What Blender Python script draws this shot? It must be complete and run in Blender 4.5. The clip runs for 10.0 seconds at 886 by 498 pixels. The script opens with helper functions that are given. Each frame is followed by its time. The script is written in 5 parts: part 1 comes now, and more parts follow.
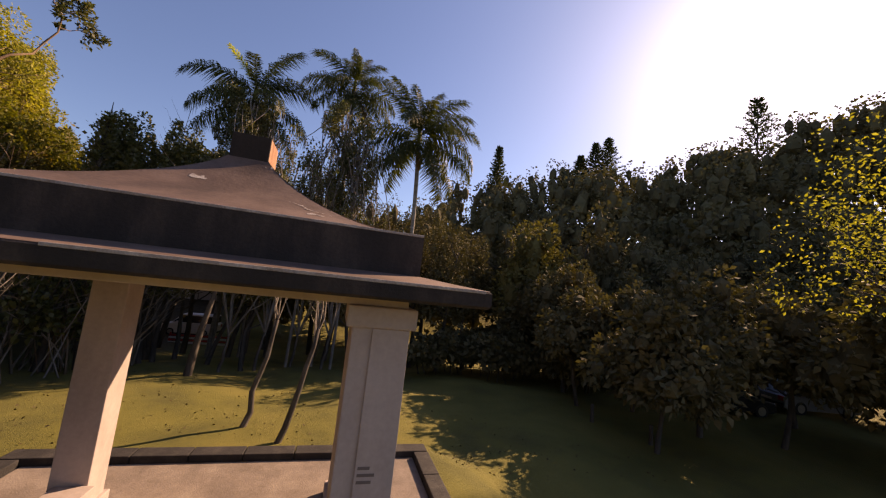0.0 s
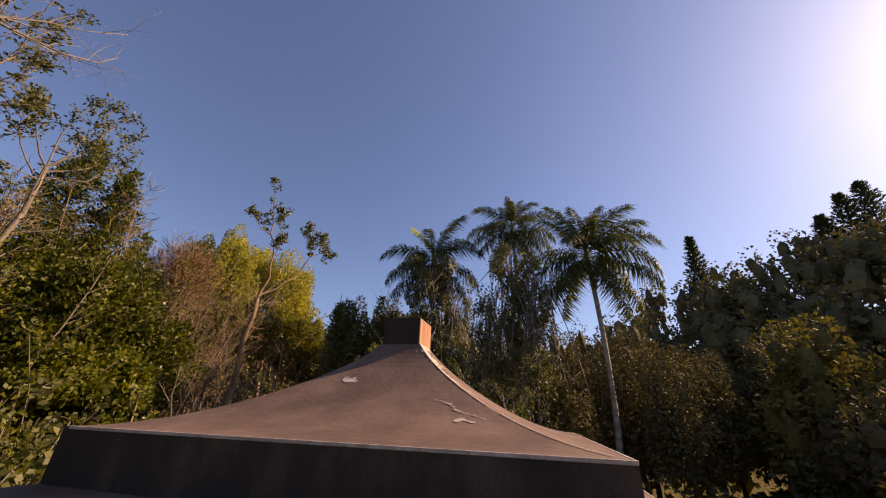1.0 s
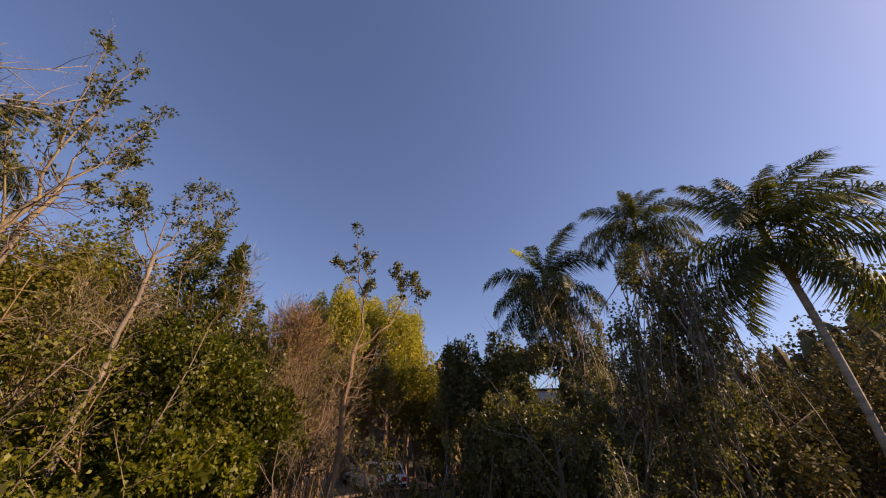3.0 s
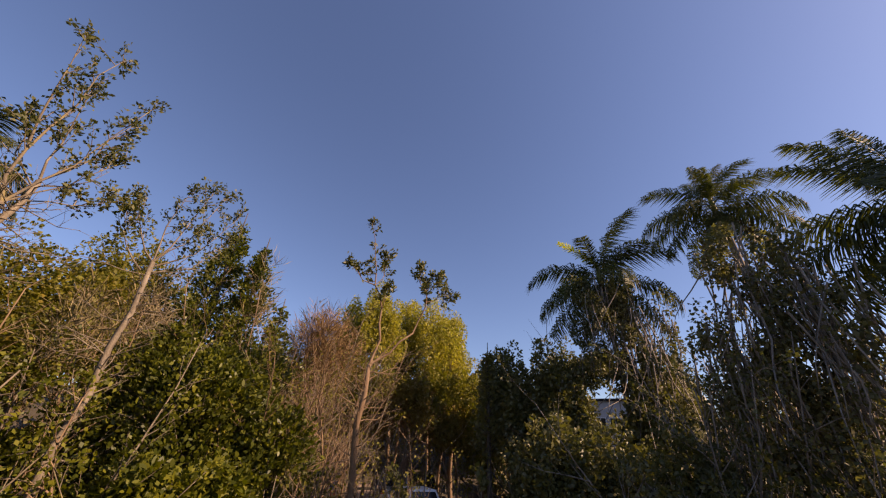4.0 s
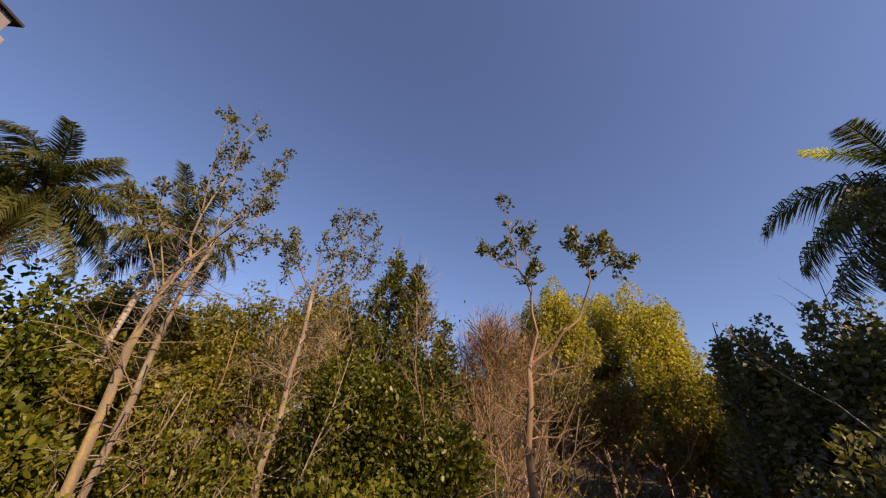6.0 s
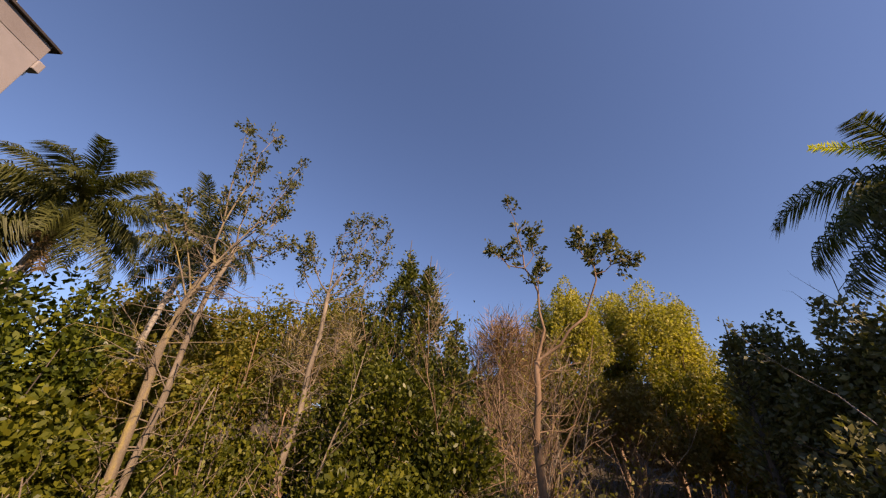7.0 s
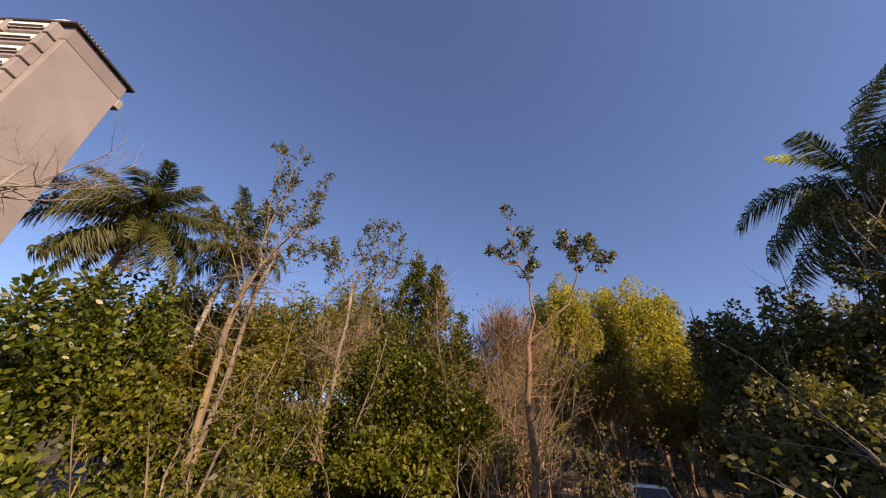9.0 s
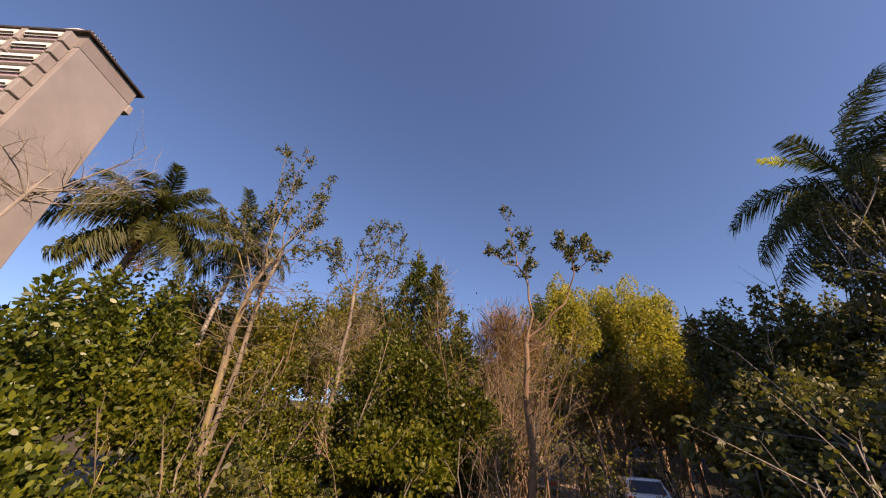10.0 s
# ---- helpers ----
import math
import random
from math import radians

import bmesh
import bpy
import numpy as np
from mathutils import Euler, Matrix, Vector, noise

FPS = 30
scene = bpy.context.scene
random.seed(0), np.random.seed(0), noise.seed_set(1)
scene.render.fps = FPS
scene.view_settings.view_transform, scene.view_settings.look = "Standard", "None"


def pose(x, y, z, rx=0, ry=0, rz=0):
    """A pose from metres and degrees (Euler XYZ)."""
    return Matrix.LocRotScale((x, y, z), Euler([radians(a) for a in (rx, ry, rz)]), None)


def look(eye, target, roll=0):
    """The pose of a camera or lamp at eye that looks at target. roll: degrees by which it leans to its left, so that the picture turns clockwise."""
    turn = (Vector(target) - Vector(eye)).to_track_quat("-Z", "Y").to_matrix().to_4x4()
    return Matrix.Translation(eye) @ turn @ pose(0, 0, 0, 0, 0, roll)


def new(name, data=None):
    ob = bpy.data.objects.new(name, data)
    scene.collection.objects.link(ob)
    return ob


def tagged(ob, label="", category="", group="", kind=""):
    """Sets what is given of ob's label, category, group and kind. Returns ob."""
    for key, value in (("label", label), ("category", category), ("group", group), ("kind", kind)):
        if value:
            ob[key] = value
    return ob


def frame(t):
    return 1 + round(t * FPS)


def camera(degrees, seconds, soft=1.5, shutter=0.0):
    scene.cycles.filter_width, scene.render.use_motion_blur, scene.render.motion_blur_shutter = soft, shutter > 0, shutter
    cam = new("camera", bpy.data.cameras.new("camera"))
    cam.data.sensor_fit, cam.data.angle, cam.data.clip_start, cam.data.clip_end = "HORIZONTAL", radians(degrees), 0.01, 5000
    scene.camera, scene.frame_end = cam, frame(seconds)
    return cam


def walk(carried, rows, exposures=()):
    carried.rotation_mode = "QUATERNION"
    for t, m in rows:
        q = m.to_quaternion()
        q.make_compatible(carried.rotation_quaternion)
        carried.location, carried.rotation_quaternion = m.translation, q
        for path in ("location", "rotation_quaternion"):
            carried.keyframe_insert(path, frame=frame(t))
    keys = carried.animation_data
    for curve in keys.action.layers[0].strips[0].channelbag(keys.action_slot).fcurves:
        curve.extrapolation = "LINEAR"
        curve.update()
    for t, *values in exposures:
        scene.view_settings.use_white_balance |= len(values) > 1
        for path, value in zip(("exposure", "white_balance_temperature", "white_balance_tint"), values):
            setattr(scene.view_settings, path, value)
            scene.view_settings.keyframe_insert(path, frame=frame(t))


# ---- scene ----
# ---------------------------------------------------------------- camera and its walk
cam = camera(103.1, 10.0, 1.2)
PATH = [
    (0, (1.184, -4.606, 2.582), (1.72, -2.692, 2.81), 6.24),
    (0.5, (1.323, -4.425, 2.926), (1.225, -2.503, 3.47), 3.20),
    (0.8, (1.378, -4.026, 3.097), (1.021, -2.213, 3.862), 2.22),
    (1, (1.38, -3.808, 3.165), (0.916, -2.058, 4.014), 2.21),
    (1.5, (1.358, -3.32, 3.428), (0.725, -1.682, 4.385), 1.67),
    (2, (1.143, -2.447, 3.723), (0.359, -0.897, 4.713), 0.69),
    (2.5, (0.95, -1.845, 3.947), (0.058, -0.35, 4.933), 0.20),
    (4, (0.133, 1.525, 5.337), (-1.071, 2.782, 6.322), 2.64),
    (4.5, (-0.516, 2.771, 5.617), (-1.837, 3.907, 6.598), 3.72),
    (5, (-1.195, 3.773, 5.606), (-2.652, 4.737, 6.58), 4.95),
    (5.5, (-1.558, 4.359, 5.555), (-3.199, 4.915, 6.553), 3.93),
    (7, (-1.138, 4.533, 5.31), (-2.833, 4.855, 6.322), 4.47),
    (7.5, (-0.618, 4.375, 5.001), (-2.315, 4.687, 6.013), 4.38),
    (8, (0.007, 4.186, 4.638), (-1.692, 4.496, 5.648), 4.21),
    (8.5, (0.533, 4.038, 4.373), (-1.167, 4.349, 5.379), 4.17),
    (9, (0.889, 3.918, 4.181), (-0.812, 4.23, 5.185), 4.07),
    (9.5, (1.119, 3.832, 4.062), (-0.582, 4.147, 5.065), 3.96),
    (10, (1.251, 3.809, 3.979), (-0.45, 4.123, 4.983), 3.96),
]
EXPOSURES = [(0.0, 0.9, 9200, 32), (1.0, 0.85, 9100, 31), (1.7, 0.62, 8950, 31), (2.5, 0.78, 8800, 31), (5.0, 0.92, 8600, 30), (7.0, 0.92, 8300, 29), (10.0, .97, 8100, 28)]
walk(cam, [(t, look(eye, target, roll)) for t, eye, target, roll in PATH], EXPOSURES)

# ---------------------------------------------------------------- world and sun
SUN_AZ, SUN_EL = 61.0, 32.0  # degrees from +y towards +x, and above the horizon
world = bpy.data.worlds.new("world")
scene.world = world
world.use_nodes = True
wn = world.node_tree.nodes
sky = wn.new("ShaderNodeTexSky")
sky.sky_type = "NISHITA"
sky.sun_disc = False
sky.sun_elevation = radians(SUN_EL)
sky.sun_rotation = radians(SUN_AZ)
sky.air_density, sky.dust_density, sky.ozone_density = 1.0, 0.75, 8.5
world.node_tree.links.new(sky.outputs["Color"], wn["Background"].inputs["Color"])
wn["Background"].inputs["Strength"].default_value = 0.10
sun_data = bpy.data.lights.new("sun", "SUN")
sun_data.energy, sun_data.angle, sun_data.color = 4.6, radians(0.53), (1.0, 0.86, 0.66)
sun = new("sun", sun_data)
SUN_DIR = Vector((math.sin(radians(SUN_AZ)) * math.cos(radians(SUN_EL)), math.cos(radians(SUN_AZ)) * math.cos(radians(SUN_EL)), math.sin(radians(SUN_EL))))
sun.matrix_world = look(SUN_DIR * 200, (0, 0, 0))


# ---------------------------------------------------------------- materials
def node_material(name):
    m = bpy.data.materials.new(name)
    m.use_nodes = True
    t = m.node_tree
    return m, t, t.nodes["Principled BSDF"]


def ramp(t, source, stops):
    r = t.nodes.new("ShaderNodeValToRGB")
    while len(r.color_ramp.elements) > 1:
        r.color_ramp.elements.remove(r.color_ramp.elements[-1])
    r.color_ramp.elements[0].position, r.color_ramp.elements[0].color = stops[0][0], (*stops[0][1], 1)
    for pos, col in stops[1:]:
        r.color_ramp.elements.new(pos).color = (*col, 1)
    t.links.new(source, r.inputs["Fac"])
    return r.outputs["Color"]


def noise_fac(t, scale, detail=5, rough=0.6, stretch=None, coords="Object"):
    c = t.nodes.new("ShaderNodeTexCoord")
    n = t.nodes.new("ShaderNodeTexNoise")
    n.inputs["Scale"].default_value, n.inputs["Detail"].default_value, n.inputs["Roughness"].default_value = scale, detail, rough
    out = c.outputs[coords]
    if stretch:
        mp = t.nodes.new("ShaderNodeMapping")
        mp.inputs["Scale"].default_value = stretch
        t.links.new(out, mp.inputs["Vector"])
        out = mp.outputs["Vector"]
    t.links.new(out, n.inputs["Vector"])
    return n.outputs["Fac"]


def mixed(t, fac, a, b, mode="MIX"):
    m = t.nodes.new("ShaderNodeMix")
    m.data_type, m.blend_type = "RGBA", mode
    for value, slot in ((fac, 0), (a, 6), (b, 7)):
        if isinstance(value, (int, float)):
            m.inputs[slot].default_value = value
        elif isinstance(value, tuple):
            m.inputs[slot].default_value = (*value, 1)
        else:
            t.links.new(value, m.inputs[slot])
    return m.outputs[2]


def add_bump(t, bsdf, height, strength=0.4, distance=0.02):
    b = t.nodes.new("ShaderNodeBump")
    b.inputs["Strength"].default_value, b.inputs["Distance"].default_value = strength, distance
    t.links.new(height, b.inputs["Height"])
    t.links.new(b.outputs["Normal"], bsdf.inputs["Normal"])


def rough_surface(name, dark, mid, light, scale=3.0, fine=40.0, roughness=0.85, bump=0.4, stretch=None, distance=0.02, grain_low=0.72, grain_high=1.12):
    m, t, b = node_material(name)
    big = noise_fac(t, scale, 6, 0.65, stretch)
    small = noise_fac(t, fine, 4, 0.6)
    col = ramp(t, big, [(0.3, dark), (0.5, mid), (0.72, light)])
    grain = ramp(t, small, [(0.25, (grain_low,) * 3), (0.75, (grain_high,) * 3)])
    t.links.new(mixed(t, 1.0, col, grain, "MULTIPLY"), b.inputs["Base Color"])
    b.inputs["Roughness"].default_value = roughness
    add_bump(t, b, small, bump, distance)
    return m


def leaf_material(name, shades, translucent=0.35, roughness=0.55, specular=0.3):
    """Leaves: one shade a leaf, light passing through."""
    m, t, b = node_material(name)
    g = t.nodes.new("ShaderNodeNewGeometry")
    n = len(shades)
    col = ramp(t, g.outputs["Random Per Island"], [(i / max(1, n - 1), s) for i, s in enumerate(shades)])
    patch = noise_fac(t, 0.6, 3, 0.5)
    col = mixed(t, 1.0, col, ramp(t, patch, [(0.3, (0.74, 0.74, 0.56)), (0.7, (1.28, 1.14, 0.80))]), "MULTIPLY")
    t.links.new(col, b.inputs["Base Color"])
    b.inputs["Roughness"].default_value = roughness
    b.inputs["Specular IOR Level"].default_value = specular
    tr = t.nodes.new("ShaderNodeBsdfTranslucent")
    t.links.new(mixed(t, 1.0, col, (1.5, 1.6, 0.6), "MULTIPLY"), tr.inputs["Color"])
    mx = t.nodes.new("ShaderNodeMixShader")
    mx.inputs["Fac"].default_value = translucent
    t.links.new(b.outputs["BSDF"], mx.inputs[1])
    t.links.new(tr.outputs["BSDF"], mx.inputs[2])
    t.links.new(mx.outputs["Shader"], t.nodes["Material Output"].inputs["Surface"])
    return m


def plain(name, col, roughness=0.5, metal=0.0):
    m, t, b = node_material(name)
    v = noise_fac(t, 9.0, 4, 0.6)
    t.links.new(mixed(t, 1.0, col, ramp(t, v, [(0.3, (0.85, 0.85, 0.85)), (0.7, (1.08, 1.08, 1.08))]), "MULTIPLY"), b.inputs["Base Color"])
    b.inputs["Roughness"].default_value, b.inputs["Metallic"].default_value = roughness, metal
    return m


M_ROOF = rough_surface("stained_red_brown_concrete", (0.062, 0.037, 0.028), (0.120, 0.073, 0.055), (0.205, 0.132, 0.102), 1.3, 28, 0.82, 0.3, None, 0.010, 0.88, 1.07)
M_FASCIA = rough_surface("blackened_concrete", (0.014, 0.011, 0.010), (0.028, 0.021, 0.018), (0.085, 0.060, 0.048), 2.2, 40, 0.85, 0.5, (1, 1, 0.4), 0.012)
M_SCAR = rough_surface("flaked_bare_plaster", (0.26, 0.21, 0.18), (0.42, 0.36, 0.32), (0.58, 0.52, 0.47), 9, 60, 0.9, 0.8, None, 0.01)
# lit and shaded tones of one block, put into two colours
M_BLOCK = rough_surface("sunlit_rust_concrete", (0.20, 0.085, 0.04), (0.40, 0.20, 0.11), (0.56, 0.36, 0.24), 3.0, 40, 0.85, 0.5, (1, 1, 0.25), 0.012)
M_BLOCK_DARK = rough_surface("shaded_brown_concrete", (0.018, 0.013, 0.009), (0.032, 0.022, 0.016), (0.06, 0.039, 0.028), 3.0, 40, 0.85, 0.5, (1, 1, 0.3), 0.012)
M_COLUMN = rough_surface("cream_painted_plaster", (0.33, 0.268, 0.243), (0.44, 0.362, 0.330), (0.52, 0.435, 0.400), 1.1, 22, 0.75, 0.15, (1, 1, 0.45), 0.004, 0.9, 1.04)
M_PAVE = rough_surface("worn_tan_concrete_paving", (0.15, 0.115, 0.09), (0.22, 0.17, 0.135), (0.30, 0.24, 0.19), 1.8, 50, 0.85, 0.4)
M_KERB = rough_surface("near_black_kerb_stone", (0.012, 0.010, 0.009), (0.024, 0.020, 0.018), (0.06, 0.050, 0.043), 3, 40, 0.85, 0.5)
M_DIRT = rough_surface("tan_dirt", (0.18, 0.12, 0.08), (0.28, 0.19, 0.13), (0.38, 0.27, 0.19), 0.8, 30, 0.9, 0.5)
M_BARK_PALE = rough_surface("pale_bark", (0.07, 0.055, 0.040), (0.170, 0.136, 0.100), (0.31, 0.255, 0.192), 4, 26, 0.9, 0.9, (1, 1, 0.3))
M_BARK_LICHEN = rough_surface("lichen_covered_bark", (0.085, 0.065, 0.045), (0.165, 0.128, 0.088), (0.36, 0.275, 0.060), 2.0, 26, 0.9, 0.9, (1, 1, 0.4))
M_BARK_BROWN = rough_surface("brown_bark", (0.105, 0.062, 0.036), (0.19, 0.120, 0.072), (0.30, 0.205, 0.128), 3, 30, 0.88, 0.6, (1, 1, 0.3))
M_BARK_LAWN = rough_surface("dark_smooth_lawn_bark", (0.04, 0.032, 0.026), (0.09, 0.074, 0.06), (0.24, 0.20, 0.165), 1.6, 30, 0.88, 0.6, (1, 1, 0.3))
M_BARK_GREY = rough_surface("grey_bark", (0.11, 0.09, 0.072), (0.23, 0.195, 0.165), (0.38, 0.335, 0.285), 3, 30, 0.88, 0.6, (1, 1, 0.3))
M_BARK_DARK = rough_surface("dark_bark", (0.03, 0.024, 0.018), (0.07, 0.055, 0.042), (0.14, 0.11, 0.085), 3, 30, 0.9, 0.6, (1, 1, 0.3))
M_PALM_TRUNK = rough_surface("smooth_grey_palm_trunk", (0.15, 0.13, 0.11), (0.28, 0.25, 0.21), (0.42, 0.38, 0.33), 2, 30, 0.7, 0.3, (0.3, 0.3, 3))
M_LEAF_DARK = leaf_material("dark_green_leaf", [(0.070, 0.076, 0.042), (0.100, 0.108, 0.052), (0.140, 0.144, 0.066), (0.110, 0.106, 0.058)], 0.28, 0.5, 0.5)
M_LEAF_FOREST = leaf_material("brown_green_forest_leaf", [(0.095, 0.085, 0.056), (0.115, 0.102, 0.066), (0.135, 0.120, 0.074), (0.105, 0.094, 0.060)], 0.10, 0.9)
M_LEAF_DOME = leaf_material("dull_olive_forest_leaf", [(0.105, 0.096, 0.045), (0.135, 0.122, 0.052), (0.165, 0.148, 0.060)], 0.15, 0.85)
M_LEAF_MID = leaf_material("mid_green_leaf", [(0.045, 0.06, 0.011), (0.085, 0.105, 0.016), (0.16, 0.165, 0.024), (0.065, 0.085, 0.013)], 0.35, 0.5)
M_LEAF_EVERGREEN = leaf_material("dark_evergreen_leaf", [(0.030, 0.042, 0.012), (0.060, 0.078, 0.016), (0.125, 0.138, 0.024), (0.045, 0.058, 0.013)], 0.28, 0.42)
M_LEAF_OLIVE = leaf_material("olive_brown_leaf", [(0.09, 0.095, 0.020), (0.15, 0.145, 0.028), (0.13, 0.14, 0.028), (0.19, 0.15, 0.036)], 0.35)
M_LEAF_RUST = leaf_material("rust_brown_leaf", [(0.115, 0.085, 0.028), (0.165, 0.115, 0.038), (0.145, 0.122, 0.034), (0.195, 0.135, 0.048)], 0.3, 0.6)
M_LEAF_YELLOW = leaf_material("yellow_green_leaf", [(0.185, 0.182, 0.046), (0.275, 0.268, 0.068), (0.37, 0.350, 0.105), (0.225, 0.218, 0.055)], 0.4, 0.65)
M_TWIG_BROWN = leaf_material("reddish_brown_fine_twig", [(0.12, 0.075, 0.048), (0.20, 0.125, 0.080), (0.29, 0.195, 0.130)], 0.05, 0.85)
M_TWIG_GREY = leaf_material("grey_brown_fine_twig", [(0.11, 0.088, 0.066), (0.20, 0.165, 0.125), (0.30, 0.255, 0.20)], 0.05, 0.85)
M_LEAF_GLOSS = leaf_material("glossy_green_leaf", [(0.024, 0.038, 0.010), (0.058, 0.084, 0.014), (0.155, 0.180, 0.026), (0.036, 0.058, 0.011), (0.088, 0.116, 0.018)], 0.28, 0.42, 0.4)
M_LEAF_GREY = leaf_material("grey_green_leaf", [(0.045, 0.055, 0.028), (0.085, 0.095, 0.045), (0.13, 0.135, 0.07)], 0.3, 0.5)
M_LEAF_CLIMB = leaf_material("dark_climber_leaf", [(0.075, 0.078, 0.052), (0.110, 0.112, 0.072), (0.150, 0.150, 0.098)], 0.3, 0.6)
M_PALM_LEAF = leaf_material("palm_leaflet", [(0.03, 0.04, 0.013), (0.06, 0.072, 0.022), (0.09, 0.10, 0.034)], 0.3, 0.55)
M_PALM_NEW = leaf_material("new_yellow_palm_leaflet", [(0.24, 0.28, 0.03), (0.34, 0.35, 0.045)], 0.45, 0.35)
M_PALM_STALK = leaf_material("orange_brown_palm_stalk", [(0.20, 0.11, 0.03), (0.30, 0.17, 0.05)], 0.3, 0.7)
M_PALM_DEAD = leaf_material("dry_brown_palm_leaflet", [(0.06, 0.042, 0.022), (0.10, 0.068, 0.034)], 0.2, 0.7)
M_PINE = leaf_material("dark_pine_needles", [(0.03, 0.042, 0.022), (0.055, 0.07, 0.035)], 0.25, 0.7)
M_WALL_PINK = rough_surface("pinkish_beige_render", (0.225, 0.20, 0.195), (0.265, 0.238, 0.23), (0.31, 0.277, 0.27), 0.6, 50, 0.8, 0.15)
M_WALL_BAND = rough_surface("darker_beige_band", (0.175, 0.15, 0.142), (0.205, 0.178, 0.168), (0.24, 0.21, 0.20), 0.6, 50, 0.8, 0.15)
M_LILAC = plain("lilac_glass_panel", (0.50, 0.36, 0.46), 0.3)
M_CREAM = rough_surface("cream_house_render", (0.50, 0.40, 0.26), (0.60, 0.49, 0.33), (0.68, 0.57, 0.40), 0.7, 40, 0.85, 0.15)
M_STONE_GREY = rough_surface("grey_render", (0.40, 0.38, 0.38), (0.48, 0.46, 0.46), (0.56, 0.54, 0.53), 0.7, 40, 0.85, 0.15)
M_WHITE = plain("white_paint", (0.75, 0.75, 0.74), 0.35)
M_SILVER = plain("silver_car_paint", (0.5, 0.51, 0.52), 0.3, 0.5)
M_GREY_PAINT = plain("grey_car_paint", (0.22, 0.24, 0.27), 0.3, 0.4)
M_DARK_PAINT = plain("dark_car_paint", (0.03, 0.03, 0.035), 0.25, 0.3)
M_GLASS_DARK = plain("dark_window_glass", (0.02, 0.022, 0.025), 0.08)
M_TYRE = plain("black_rubber", (0.015, 0.015, 0.016), 0.8)
M_RIM = plain("alloy_rim", (0.5, 0.5, 0.5), 0.3, 0.9)
M_RED = plain("red_plastic", (0.55, 0.03, 0.02), 0.3)
M_YELLOW = plain("yellow_paint", (0.65, 0.42, 0.04), 0.5)
M_INK = plain("faded_black_stencil", (0.16, 0.125, 0.115), 0.8)


# ---------------------------------------------------------------- mesh helpers
def mesh_of(name, verts, faces, mat, smooth=False):
    me = bpy.data.meshes.new(name)
    me.from_pydata([tuple(v) for v in verts], [], [tuple(f) for f in faces])
    me.materials.append(mat)
    if smooth:
        me.shade_smooth()
    return me


def quads_mesh(name, quads, mat):
    """A mesh of separate pieces with k corners each; quads: n x k x 3."""
    q = np.asarray(quads, dtype=np.float32)
    n, k = q.shape[:2]
    me = bpy.data.meshes.new(name)
    me.vertices.add(k * n)
    me.vertices.foreach_set("co", q.ravel())
    me.loops.add(k * n)
    me.loops.foreach_set("vertex_index", np.arange(k * n, dtype=np.int32))
    me.polygons.add(n)
    me.polygons.foreach_set("loop_start", np.arange(0, k * n, k, dtype=np.int32))
    me.polygons.foreach_set("loop_total", np.full(n, k, dtype=np.int32))
    me.update(calc_edges=True)
    me.materials.append(mat)
    return me


def child(name, me, parent, label="", kind=""):
    ob = new(name, me)
    ob.parent = parent
    return tagged(ob, label, kind=kind) if kind else tagged(ob, label)


def part(name, bm, mat, parent, label=""):
    me = bpy.data.meshes.new(name)
    bm.to_mesh(me)
    bm.free()
    me.materials.append(mat)
    return child(name, me, parent, label)


def thing(name, at, label, category, group="", kind=""):
    ob = new(name)
    ob.empty_display_size = 0.2
    ob.location = at
    return tagged(ob, label, category, group, kind)


def box(bm, lo, hi, bevel=0.0):
    """A box from corner to corner, its edges rounded off by bevel."""
    r = bmesh.ops.create_cube(bm, size=1.0)
    vs = r["verts"]
    for v in vs:
        v.co = Vector([(a + b) / 2 + c * (b - a) for a, b, c in zip(lo, hi, v.co)])
    if bevel:
        es = list({e for v in vs for e in v.link_edges})
        bmesh.ops.bevel(bm, geom=es, offset=bevel, segments=2, affect="EDGES", profile=0.6)
    return bm


def boxed(lo, hi, bevel=0.0):
    return box(bmesh.new(), lo, hi, bevel)


def unit(v):
    v = np.asarray(v, float)
    return v / np.maximum(np.linalg.norm(v, axis=-1, keepdims=True), 1e-9)


def tubes(paths, sides=5):
    """Vertices and faces of tapered tubes along paths: a list of (points, radii)."""
    verts, faces, at = [], [], 0
    ang = np.linspace(0, 2 * np.pi, sides, endpoint=False)
    for pts, rad in paths:
        pts, rad = np.asarray(pts, float), np.asarray(rad, float)
        k = len(pts)
        tan = unit(np.gradient(pts, axis=0))
        ref = np.where(np.abs(tan[:, 2:3]) > 0.9, [[1.0, 0, 0]], [[0, 0, 1.0]])
        a = unit(np.cross(tan, ref))
        b = np.cross(tan, a)
        ring = pts[:, None] + rad[:, None, None] * (np.cos(ang)[None, :, None] * a[:, None] + np.sin(ang)[None, :, None] * b[:, None])
        verts.append(ring.reshape(-1, 3))
        for i in range(k - 1):
            for j in range(sides):
                j2 = (j + 1) % sides
                faces.append((at + i * sides + j, at + i * sides + j2, at + (i + 1) * sides + j2, at + (i + 1) * sides + j))
        faces.append(tuple(at + (k - 1) * sides + j for j in range(sides)))
        at += k * sides
    return np.concatenate(verts), faces


def leaf_quads(rng, at, way, size, width=0.38, droop=0.12):
    """Folded leaf blades from points along ways."""
    n = len(at)
    way = unit(way)
    side = unit(np.cross(way, rng.normal(size=(n, 3))))
    nor = np.cross(way, side)
    size = np.broadcast_to(np.asarray(size, float), (n,))[:, None]
    mid = at + way * size * 0.5 + nor * size * droop
    return np.stack([at, mid + side * size * width, at + way * size - np.array([0, 0, 1]) * size * droop, mid - side * size * width], 1)


